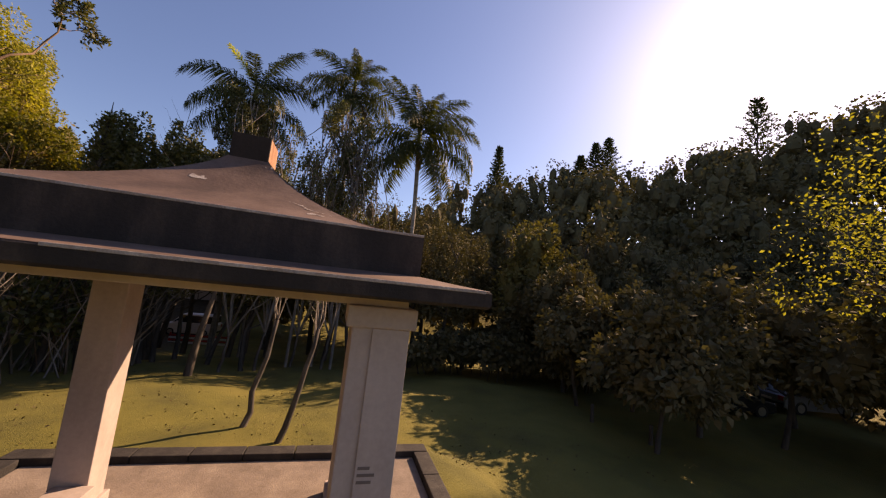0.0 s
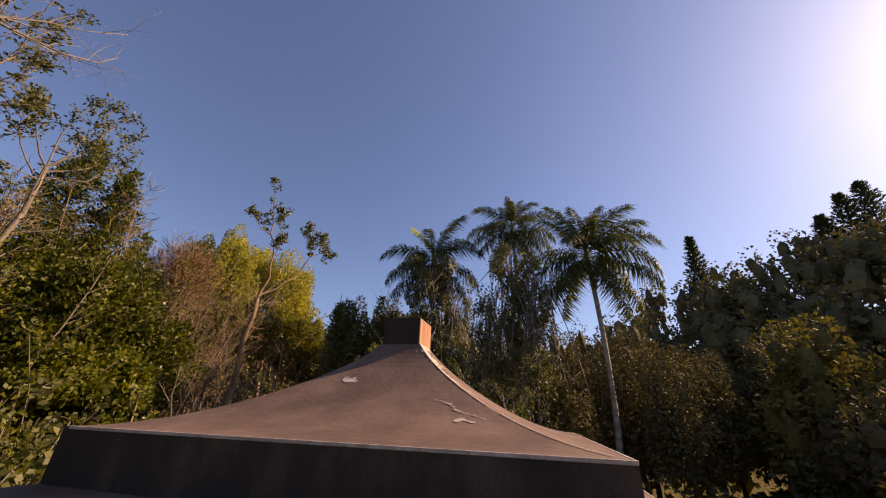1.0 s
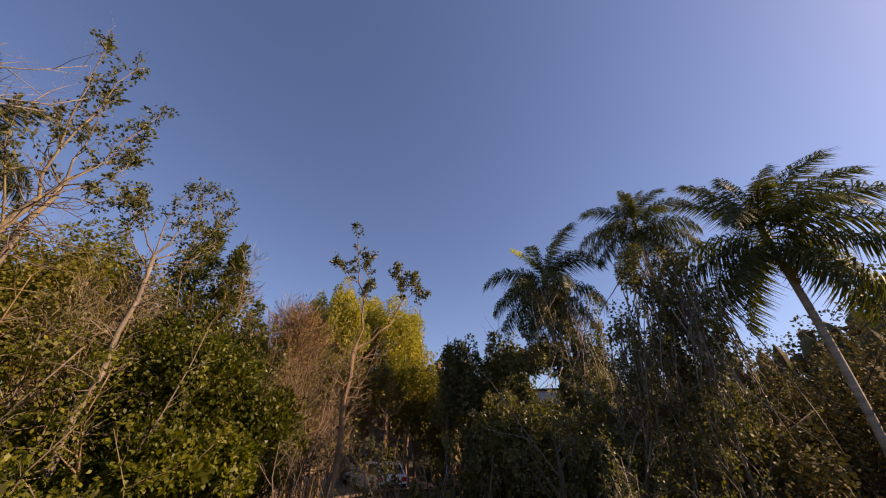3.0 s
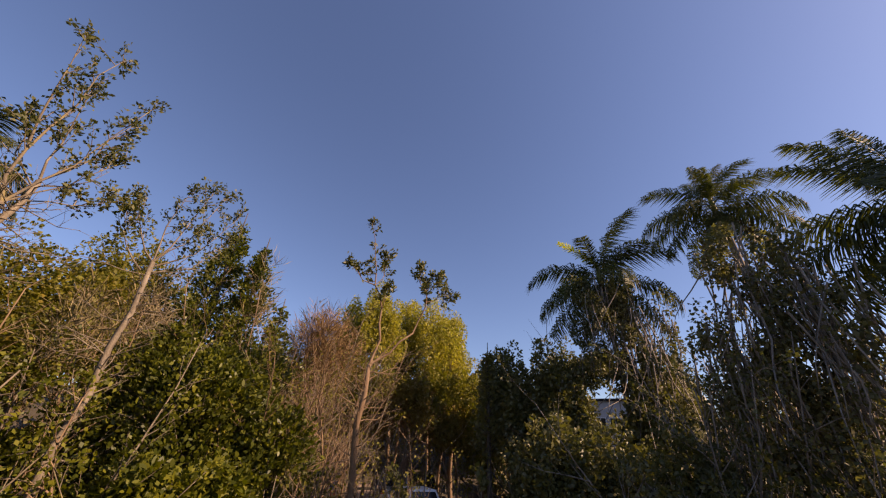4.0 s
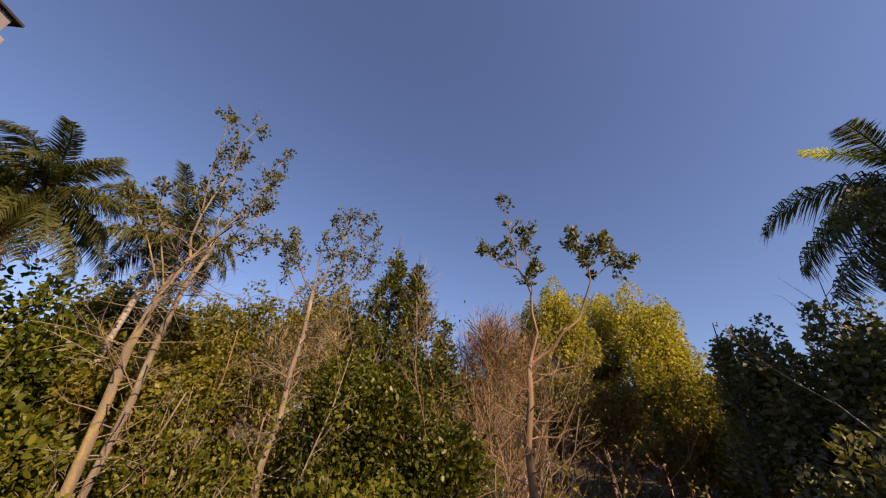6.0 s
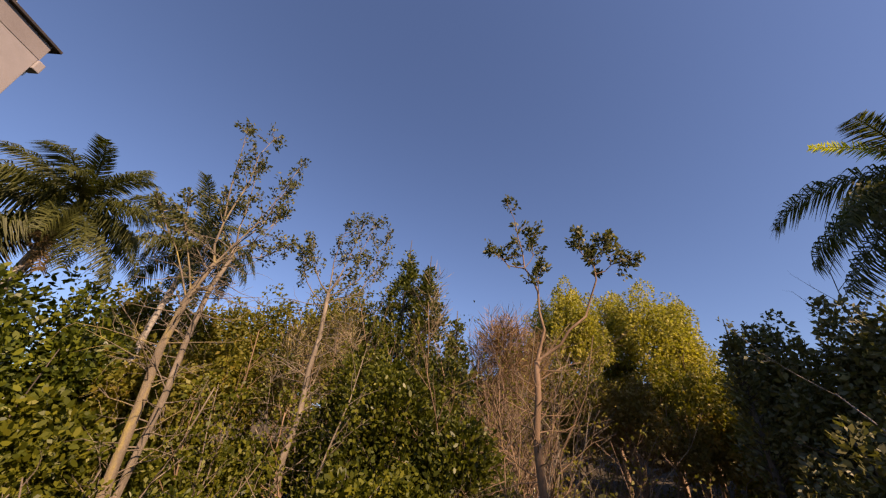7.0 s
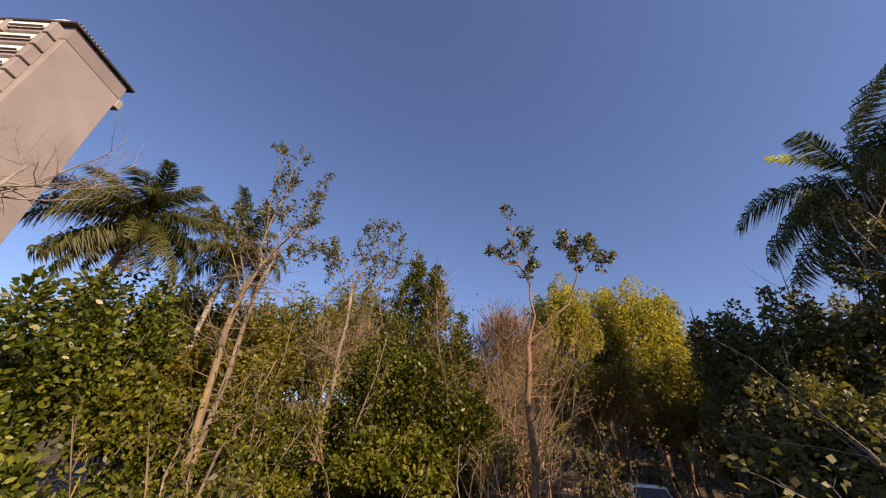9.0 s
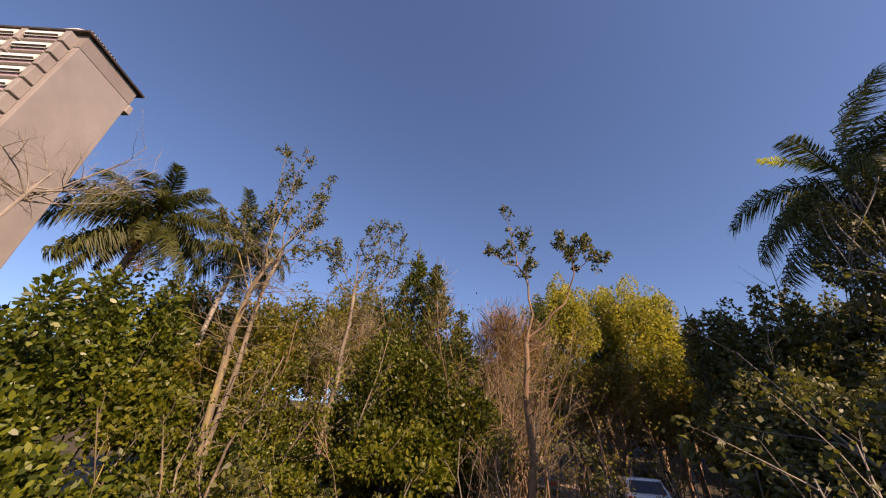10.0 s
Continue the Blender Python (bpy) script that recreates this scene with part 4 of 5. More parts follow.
for i in range(11):
    az = 40 + 34 * (i + R.random()) / 11
    far = R.uniform(12.3, 14.5)
    at = spot(az, far)
    thicket(R, at, max(2.0, 3.98 + far * math.tan(radians(R.uniform(-5, 9))) - at[2]), 3, "bare pale shrub with curving stems on the bank", M_BARK_PALE, 0, None, 1.3, 0.12, 0.22, 0.05, (0, 6, 4), 0.42)


def twig_tree(rng, at, top, width, mat, bark, n, label):
    """A leafless bushy tree: forking limbs and a cloud of fine twigs pointing up and outwards."""
    base = np.array(at, float)
    h = top - base[2]
    ob = thing("twiggy_tree", base, label, "tree", "twiggy trees")
    out, tips = [], []
    for k in range(3):
        grow(rng, (rng.normal() * 0.3, rng.normal() * 0.3, -0.2), (rng.normal() * 0.12, rng.normal() * 0.12, 1), h * 0.85, 0.07, 0, out, tips, (9, 5, 3), 0.6, 0.12, 0.08, 0.3, 0.34)
    v, f = tubes(out, 4)
    child("trunk", mesh_of("trunk", v, f, bark, True), ob)
    p, d = clump_points(rng, n, (0, 0, h * 0.60), (width / 2, width / 2, h * 0.42), 40, 0.26)
    p[:, 2] += h - np.quantile(p[:, 2], 0.995)
    w = unit(d * [1, 1, 0.4] + rng.normal(size=(n, 3)) * 0.5 + [0, 0, 0.9])
    child("twig_haze", quads_mesh("twig_haze", leaf_quads(rng, p, w, rng.uniform(0.4, 1.0, n), 0.02, 0.05), mat), ob, kind="stuff")


for az, far, el, w, n in ((72.0, 23.0, 18.0, 3.0, 1500), (69.6, 22.0, 21.0, 3.0, 1900), (67.4, 22.5, 20.6, 3.0, 1900), (65.2, 23.0, 18.8, 3.0, 1500), (55.5, 24.0, 10.5, 3.2, 900), (79.0, 20.0, 26.5, 1.6, 350), (91.5, 19.5, 21.0, 2.4, 700), (96.5, 19.0, 17.5, 2.4, 600)):
    twig_tree(R, spot(az, far), 3.98 + far * math.tan(radians(el)), w, M_TWIG_BROWN if az < 75 else M_TWIG_GREY, M_BARK_BROWN, n, "leafless bushy tree with a haze of reddish-brown twigs" if az < 75 else "leafless bushy tree with a thin haze of grey twigs")
for i in range(13):
    az = 44 + 23 * (i + R.random()) / 13
    far = R.uniform(12.5, 16.0)
    at = spot(az, far)
    thicket(R, at, 3.98 + far * math.tan(radians(R.uniform(-1, 11))) - at[2], 2, "thin bare shrub of curving red-brown stems", M_BARK_BROWN if i % 3 else M_BARK_PALE, 1, M_LEAF_OLIVE, 1.7, 0.13, 0.16, 0.05, (0, 8, 4), 0.26, 0.26)
for az, far, el in ((51.0, 13.0, 8.0), (48.0, 13.2, 4.0), (57.0, 13.2, 3.0)):
    at = spot(az, far)
    thicket(R, at, 3.98 + far * math.tan(radians(el)) - at[2], 3, "grey-green shrub with upright tufts of long leaves", M_BARK_GREY, 7, M_LEAF_GREY, 1.1, 0.27, 0.16, 0.045, (0, 5, 2), 0.26)
for az, far, el in ((44.0, 13.0, 6.0), (41.0, 13.4, 5.0)):
    at = spot(az, far)
    thicket(R, at, 3.98 + far * math.tan(radians(el)) - at[2], 6, "clump of bare tan sticks leaning apart", M_BARK_PALE, 0, None, 1.0, 0.12, 0.2, 0.085, (0, 5, 2), 0.32, 0.2)
# pale slim stems before the shrubs
for i in range(17):
    az = 88 + 28 * (i + R.random()) / 17
    far = R.uniform(11.8, 14.6)
    at = spot(az, far)
    thicket(R, at, 3.98 + far * math.tan(radians(R.uniform(-3, 13))) - at[2], 2, "thin pale stems with sparse leaves", M_BARK_PALE if i % 3 else M_BARK_LICHEN, 3, M_LEAF_MID, 1.5, 0.15, 0.12, 0.06, (0, 7, 4), 0.26, 0.26)
# brown twiggy saplings behind the slim trees
for i in range(9):
    az = 86 + 24 * (i + R.random()) / 9
    far = R.uniform(16.6, 18.2)
    at = spot(az, far)
    thicket(R, at, 3.98 + far * math.tan(radians(R.uniform(12, 20.5))) - at[2], 2, "tall thin sapling with brown twigs and few leaves", M_BARK_PALE if i % 3 else M_BARK_BROWN, 2, M_LEAF_MID, 2.4, 0.15, 0.14, 0.06, (0, 12, 5), 0.24)
# climbers up the palm trunks
def climber(rng, x, y, low, top, radius, n, label):
    """A hanging mass of small leaves and dry strands round a trunk, standing on the ground."""
    z = ground_z(x, y)
    ob = thing("climber", (x, y, z), label, "climber", "palm climbers")
    out = []
    for _ in range(60):
        a, r = rng.uniform(0, 2 * np.pi), radius * rng.uniform(0.1, 0.9)
        h0, h1 = rng.uniform(low, (low + top) / 2) - z, rng.uniform((low + top) / 2, top) - z
        pts, _d = wander(rng, (r * math.cos(a), r * math.sin(a), h1), (rng.normal() * 0.15, rng.normal() * 0.15, -1), h1 - h0, 5, 0.12, 0)
        out.append((pts, np.linspace(0.03, 0.012, len(pts))))
    v, f = tubes([(np.array([[0, 0, -0.2], [0.1, 0.05, (top - z) * 0.5], [0, 0, top - z - 0.3]]), np.array([0.09, 0.07, 0.04]))], 6)
    child("stem", mesh_of("stem", v, f, M_BARK_GREY, True), ob)
    v, f = tubes(out, 4)
    child("dry_fringe", mesh_of("dry_fringe", v, f, M_BARK_GREY, True), ob, "dry hanging twig fringe", "stuff")
    lumps = 42
    ca, cr = rng.uniform(0, 2 * np.pi, lumps), radius * 0.75 * np.sqrt(rng.random(lumps))
    c = np.stack([cr * np.cos(ca), cr * np.sin(ca), np.linspace(low, top, lumps) - z], -1)
    k = rng.integers(0, lumps, n)
    d = unit(rng.normal(size=(n, 3)))
    p = c[k] + d * (rng.uniform(0.3, 1.0, n) ** 0.5)[:, None] * rng.uniform(0.25, 0.6, lumps)[k][:, None] * [1, 1, 1.5]
    w = unit(d + rng.normal(size=(n, 3)) * 0.7 - [0, 0, 0.5])
    child("leaves", quads_mesh("leaves", leaf_quads(rng, p, w, rng.uniform(0.6, 1.2, n) * 0.15), M_LEAF_CLIMB), ob)


climber(R, -6.0, 21.2, 8.2, 14.0, 2.1, 9000, "dark climbers hanging below the palm's crown")
climber(R, -4.4, 21.2, 2.5, 12.0, 1.9, 7000, "dark climbers hanging beside the palm trunk")
climber(R, 0.3, 16.3, 5.0, 12.6, 1.5, 6000, "grey climbers hanging below the palm's crown")
climber(R, 1.3, 15.8, 3.0, 11.4, 1.5, 6000, "grey climbers and dry strands beside the palm")
climber(R, -1.0, 16.4, 2.0, 9.4, 1.4, 5000, "grey climbers and dry strands beside the palm")

R = np.random.default_rng(44)
# olive and green shrubs behind the stems
tree_row(R, "olive_tree", ((91, 27, 22.8, 5.0), (96, 26, 22.2, 5.0), (101, 25, 19.8, 5.0), (106, 24, 18.0, 5.0), (111, 24, 17.0, 5.0), (115.5, 24, 17.5, 5.0), (94, 24, 18.5, 5.0), (88, 26, 21.0, 4.5), (99, 21.5, 14.5, 4.8), (105.5, 20.5, 13.5, 4.6), (112, 19, 12.5, 4.6)), "olive-green tree with small sunlit leaves", M_LEAF_OLIVE, M_BARK_BROWN, 7000, 0.20, "olive trees", 0.95, 0.28, 34)
for az, far, el, w in ((93, 20.0, 7.0, 4.2), (99, 20.0, 6.0, 4.2), (105, 19.0, 7.0, 4.0), (111, 17.0, 7.0, 3.8), (116, 16.5, 9.0, 4.0), (87, 14.5, 5.0, 3.4), (80, 14.5, 4.5, 3.2), (98.5, 22.5, 5.0, 4.6), (93.5, 23.0, 5.0, 4.6)):
    at = spot(az, far)
    bush("green_shrub", R, at, (w, w, 3.98 + far * math.tan(radians(el)) - at[2]), "dense green shrub with small sunlit leaves", "shrub", M_LEAF_MID, 5000, 0.23, 40, None, 5, "", 0.26, oval_leaves)
for az, far, el, w in ((76.0, 13.6, -4.5, 3.0), (81.5, 13.4, -4.0, 3.0), (87.0, 15.5, 0.0, 3.0), (91.5, 17.4, 0.5, 3.2), (97.5, 17.2, 1.0, 3.2), (103.5, 16.6, 0.5, 3.2), (108.5, 16.4, 2.0, 3.2), (113.5, 14.2, 0.0, 3.2), (92.5, 12.4, -7.5, 2.2), (99.0, 12.0, -7.0, 2.2), (105.0, 11.8, -6.5, 2.4), (111.0, 11.2, -3.0, 2.6), (116.5, 10.8, 0.5, 3.0), (121.0, 10.4, 1.5, 3.0)):
    at = spot(az, far)
    bush("green_shrub", R, at, (w, w, max(1.3, 3.98 + far * math.tan(radians(el)) - at[2])), "low green shrub on the bank with sunlit leaves", "shrub", M_LEAF_GLOSS, 3000, 0.19, 30, None, 4, "", 0.30, oval_leaves)
for az, far, el in ((96.0, 11.2, -4.0), (101.5, 11.0, -3.5), (88.5, 12.0, -5.0)):
    at = spot(az, far)
    thicket(R, at, 3.98 + far * math.tan(radians(el)) - at[2], 4, "grey-green shrub with upright tufts of long leaves", M_BARK_GREY, 5, M_LEAF_GREY, 1.0, 0.20, 0.2, 0.035, (0, 6, 2), 0.26)
# glossy hedge trees
for az, far, el, w in ((116.5, 18.5, 18.0, 3.6), (120.5, 17.5, 22.0, 4.2), (124.5, 16.0, 21.8, 4.2), (129, 14, 19.0, 4.2), (134, 12.5, 18.5, 4.2), (139.5, 11.5, 19.0, 4.4), (145, 10.5, 18.0, 4.0), (125.5, 12.0, 6.5, 3.6), (132, 10.2, 5.0, 3.2), (150, 11, 17.0, 4.6), (126, 8.6, -6.0, 2.6), (136, 8.4, -3.0, 3.0), (143, 8.6, -1.0, 3.0), (121, 8.8, -9.0, 2.4), (127, 7.4, -13.0, 2.2), (132, 7.6, -11.0, 2.2), (131.5, 11.8, 15.0, 4.0), (130.0, 16.3, 14.5, 5.2), (127.0, 10.6, 3.0, 3.2)):
    at = spot(az, far)
    bush("glossy_shrub", R, at, (w, w, max(1.6, 3.98 + far * math.tan(radians(el)) - at[2])), "large rounded shrub with broad glossy green leaves", "shrub", M_LEAF_GLOSS, 5200, 0.215, 44, None, 4, "", 0.25, oval_leaves)
tree_row(R, "olive_tree", ((45.5, 25.5, 13.5, 5.0), (49.5, 27.0, 15.0, 5.0), (58.5, 26.0, 13.5, 5.0), (62.5, 26.5, 14.5, 4.5), (54.0, 33.0, 17.0, 6.0), (47.0, 34.0, 16.0, 6.0), (42.0, 27.0, 11.0, 4.0), (67.5, 27.0, 15.5, 5.0), (71.5, 26.0, 14.0, 4.5)), "low olive-green tree below the yellow crowns", M_LEAF_OLIVE, M_BARK_BROWN, 7000, 0.19, "olive trees", 0.95, 0.26, 34)
tree_row(R, "rust_leaved_tree", ((53.5, 23.5, 13.0, 4.4), (47.0, 24.0, 9.0, 3.8)), "tree with sparse rust-brown and olive leaves", M_LEAF_RUST, M_BARK_BROWN, 5200, 0.17, "rust-leaved trees", 0.85, 0.22, 44)
# dark trees between the yellow trees and the palms
x, y, z = spot(42.6, 19.5)
column_tree(R, (x, y, z), 3.98 + 19.5 * math.tan(radians(20.0)), 0.9, 2600, M_LEAF_DARK, "narrow dark spire of a tree above its neighbours", 0.19, 0.8, 0.45)
tree_row(R, "dark_tree", ((38.9, 21.0, 17.8, 3.6), (36.2, 19.0, 15.5, 3.6), (32.6, 18.0, 19.4, 3.2), (31.0, 24.0, 17.5, 5.2), (28.0, 27.0, 17.5, 4.2), (20.0, 18.0, 15.0, 3.4), (17.0, 20.0, 16.0, 4.6)), "dense dark green tree in its own shade", M_LEAF_DARK, M_BARK_DARK, 8500, 0.21, "dark trees", 0.97, 0.26, 44, 1.2)
for az, far, el, w in ((37.0, 13.5, 9.0, 3.6), (34.5, 14.0, 10.0, 3.4), (25.5, 14.0, 9.2, 3.6), (30.0, 15.5, 8.6, 3.6), (34.0, 16.0, 2.5, 3.4), (20.0, 12.0, 9.0, 4.0)):
    at = spot(az, far)
    top = 3.98 + far * math.tan(radians(el))
    crown_tree(R, "dark_tree", at, top, w, top - at[2], "small dark green tree in shade", M_LEAF_DARK, M_BARK_DARK, 8000, 0.17, 40, 0.26, "dark trees", (5, 4, 2), 0.7, False, True)
crown_tree(R, "dark_tree", spot(25.5, 23.0), 3.98 + 23.0 * math.tan(radians(16.8)), 4.6, 3.0, "tall dark tree with its crown high above the ground", M_LEAF_DARK, M_BARK_DARK, 5000, 0.19, 40, 0.26, "dark trees", (5, 4, 2), -99.0, False, True)
for x, y, top, w in ((-3.0, 22.5, 11.0, 6.0), (0.8, 23.5, 12.0, 6.5), (3.2, 21.0, 9.5, 6.0), (7.0, 22.0, 11.0, 7.0), (2.5, 17.5, 7.0, 4.5), (-3.4, 17.5, 7.5, 4.5), (7.6, 17.0, 8.0, 5.0), (4.5, 27.0, 14.0, 7.0), (10.5, 20.0, 9.5, 6.0), (-0.5, 27.5, 13.8, 7.0), (-4.5, 30.0, 14.6, 8.0), (-5.0, 25.5, 12.2, 6.0), (8.5, 26.0, 12.5, 7.0)):
    crown_tree(R, "palm_side_tree", (x, y, ground_z(x, y)), top, w, (top - ground_z(x, y)) * 0.97, "dark broadleaf tree crowding the palms", M_LEAF_FOREST if x > 2 else M_LEAF_DARK, M_BARK_DARK, 8500, 0.17, 44, 0.27, "dark trees", (6, 4, 2), 0.8 if x < 2 else -99, y > 22)


def spot_east(az, d):
    """A place on the ground by compass bearing and distance from the lawn's south edge."""
    x, y = 1.2 + d * math.sin(radians(az)), -4.6 + d * math.cos(radians(az))
    return x, y, ground_z(x, y)


# trees at the forest edge towards the sun, in rising layers
# the nearest ones are added to throw shade on the lawn's right
for az, d, el, w in ((22, 31, 13.0, 7), (27, 30, 15.0, 7), (32, 32, 14.5, 7), (38, 29, 17.0, 9), (45, 32, 13.5, 8), (51, 30, 12.5, 8), (57, 31, 14.5, 8), (63, 30, 15.5, 8), (69, 29, 16.0, 8), (76, 28, 15.0, 9), (31, 24, 7.0, 6), (38, 23, 6.5, 6), (46, 25, 7.5, 6), (53, 23, 7.5, 6), (61, 22, 9.0, 6), (70, 21, 10.0, 7), (60, 18, 7.0, 5.5), (70, 17, 11.0, 6.0), (81, 16, 12.0, 6.5), (45, 18, 5.0, 5.0), (52.5, 16, 9.0, 5.0), (48, 13.5, 4.0, 5.0), (38, 16.5, 4.5, 5.0), (36, 20, 9.0, 5.0), (80, 22, 9.0, 8), (90, 24, 9.0, 9), (30.5, 25, 18.6, 7.0)):
    at = spot_east(az, d)
    top = 2.6 + d * math.tan(radians(el))
    crown_tree(R, "forest_tree", at, top, w, (top - at[2]) * 0.99, "broad olive-leaved tree standing out from the forest edge" if az == 30.5 else "large dark broadleaf tree at the forest edge", M_LEAF_DOME if az == 30.5 else M_LEAF_FOREST, M_BARK_DARK, 5400, 0.26 if d > 20.5 else 0.215, 40, 0.27, "forest edge trees", (5, 3, 2), -99.0, True)
for x, y, top, w in ((12.8, -0.9, 9.6, 8.0),):
    crown_tree(np.random.default_rng(71), "yellow_leaf_tree", (x, y, ground_z(x, y)), top, w, (top - ground_z(x, y)) * 0.9, "tree with thin yellow leaves glowing against the sun", M_LEAF_YELLOW, M_BARK_DARK, 4600, 0.080, 70, 0.17, "yellow-leaved trees", (7, 5, 3))


# undergrowth at the forest's foot
for i in range(12):
    at = spot_east(24 + 4.6 * i, 27 + 1.5 * (i % 3))
    bush("forest_shrub", R, at, (6.5, 5.0, 3.6 + 0.5 * (i % 2)), "dark undergrowth shrub below the forest trees", "shrub", M_LEAF_FOREST, 2500, 0.36, 20, None, 4, "forest undergrowth", 0.4)

for i in range(9):
    at = spot_east(16 + 3.6 * i, 20.5 + 1.8 * (i % 3))
    bush("forest_shrub", R, at, (4.6, 3.6, 2.6 + 0.5 * (i % 2)), "dark undergrowth shrub below the forest trees", "shrub", M_LEAF_FOREST, 1600, 0.30, 18, None, 4, "forest undergrowth", 0.4)

# far woods on the hills
def far_woods():
    rng = np.random.default_rng(5)
    azs = [-70, -35, -25, -16, -7, 0, 6, 12, 17, 22, 25, 31, 36, 40, 45, 48, 54, 62, 68, 80, 110]
    els = [12, 13, 10, 5, 7, 8, 10.5, 14, 16.5, 18.8, 19.5, 21.2, 22.0, 22.4, 20.5, 21.5, 22, 23.5, 25, 24, 20]
    quads, core = [], []

    def crown(az, d, el, w, n, leafy):
        d += 16 if -25 < az < -12 else 0
        x, y = 1.2 + d * math.sin(radians(az)), -4.6 + d * math.cos(radians(az))
        z, top = ground_z(x, y), 2.6 + d * math.tan(radians(el))
        h = max(4.0, min(13.0, top - z))
        p, d2 = clump_points(rng, n, (x, y, top - h * 0.50), (w / 2, w / 2, h * 0.55), 18, 0.40, core)
        quads.append(leaf_quads(rng, p, unit(d2 + rng.normal(size=d2.shape) * 0.7), rng.uniform(0.6, 1.2, n) * leafy, 0.45))

    for az in np.arange(-78, 86, 3.0):
        e = float(np.interp(az, azs, els))
        n, leafy = (700, 0.48) if az < -15 else (950, 0.40)
        crown(az + rng.uniform(-1, 1), rng.uniform(52, 60), e + 1.6 + rng.uniform(-1.3, 0.6), rng.uniform(6, 9), n, leafy)
        crown(az + rng.uniform(-1, 1), rng.uniform(45, 50), e - 0.8 + rng.uniform(-1.6, 0.8), rng.uniform(6, 9), n, leafy)
        if az < -30:
            continue
        crown(az + rng.uniform(-1, 1), rng.uniform(38, 43), e * 0.74 + rng.uniform(-1.5, 1.0), rng.uniform(6, 9), 800, 0.58)
        if az < 20 and not -12 < az < 4:
            crown(az + rng.uniform(-1, 1), rng.uniform(36, 40), e * 0.35 + rng.uniform(-1.5, 1.0), rng.uniform(6, 8), 500, 0.58)
    ob = new("far_woods", quads_mesh("far_woods", np.concatenate(quads), M_LEAF_FOREST))
    tagged(ob, "dark wooded hillside of close tree crowns", "woods", kind="stuff")
    child("crown_core", crown_core(rng, core, M_LEAF_FOREST), ob, kind="stuff")


far_woods()


def norfolk_pine(rng, x, y, zb, zt, label, slim=0.19):
    """A tiered conifer with short sprays of needles along level branches."""
    base = np.array((x, y, zb))
    h = zt - zb
    ob = thing("norfolk_pine", base, label, "pine tree", "norfolk pines")
    out = [(np.array([[0, 0, 0], [0, 0, h * 0.5], [0, 0, h]]), np.array([0.22, 0.13, 0.03]))]
    ats, ways = [], []
    tiers = 19
    for i in range(tiers):
        s = 0.20 + 0.79 * i / tiers
        L = slim * h * (1 - s) ** 0.9 * rng.uniform(0.85, 1.1) + 0.12
        for j in range(6):
            a = 2 * math.pi * (j + rng.random() * 0.6) / 6 + i * 0.7
            l = L * rng.uniform(0.75, 1.1)
            tip = np.array([math.cos(a) * l, math.sin(a) * l, h * s + l * 0.28])
            out.append((np.array([[0, 0, h * s], tip * [0.6, 0.6, 1] - [0, 0, l * 0.16], tip]), np.array([0.05, 0.03, 0.01])))
            for k in range(10):
                u = 0.15 + 0.85 * (k + rng.random()) / 10
                ats.append((tip[0] * u, tip[1] * u, h * s + l * 0.28 * u ** 2))
                ways.append((math.cos(a) * 0.5, math.sin(a) * 0.5, 0.75))
    v, f = tubes(out, 4)
    child("trunk", mesh_of("trunk", v, f, M_BARK_DARK, True), ob)
    ats, ways = np.array(ats), np.array(ways)
    q = leaf_quads(rng, np.repeat(ats, 4, 0) + rng.normal(size=(len(ats) * 4, 3)) * 0.07, np.repeat(ways, 4, 0) + rng.normal(size=(len(ats) * 4, 3)) * 0.35, rng.uniform(0.25, 0.5, len(ats) * 4), 0.16)
    child("crown", quads_mesh("crown", q, M_PINE), ob)


R = np.random.default_rng(3)
def pine_at(az, el_base, el_top, d, label, slim):
    x, y = 1.2 + d * math.sin(radians(az)), -4.6 + d * math.cos(radians(az))
    norfolk_pine(R, x, y, 2.6 + d * math.tan(radians(el_base)), 2.6 + d * math.tan(radians(el_top)), label, slim)


pine_at(23.3, 12, 23.6, 52, "narrow pine standing above the wood", 0.20)
pine_at(38.4, 15, 24.0, 64, "pine on the hill's crest", 0.36)
pine_at(40.2, 15, 24.6, 64, "pine on the hill's crest", 0.36)
pine_at(36.3, 16, 22.2, 64, "small pine on the hill's crest", 0.40)
pine_at(57.7, 12, 27.0, 56, "tall pine in front of the sun's glare", 0.36)


# ---------------------------------------------------------------- lawn trees
R = np.random.default_rng(8)
for x, y, tx, ty, tz in ((-5.9, 4.4, -4.6, 5.4, 2.3),):
    tree("bare_lawn_tree", R, (x, y, ground_z(x, y)), (tx, ty, tz), 0.075, "leaning leafless tree on the lawn with pale branches", "tree", M_BARK_LAWN, M_LEAF_OLIVE, (7, 5, 3), 1, 0.1, 0.6, 0.5, 0.1, "bare lawn trees", wiggle=0.08, shorten=0.36, up=0.06, bare=True)


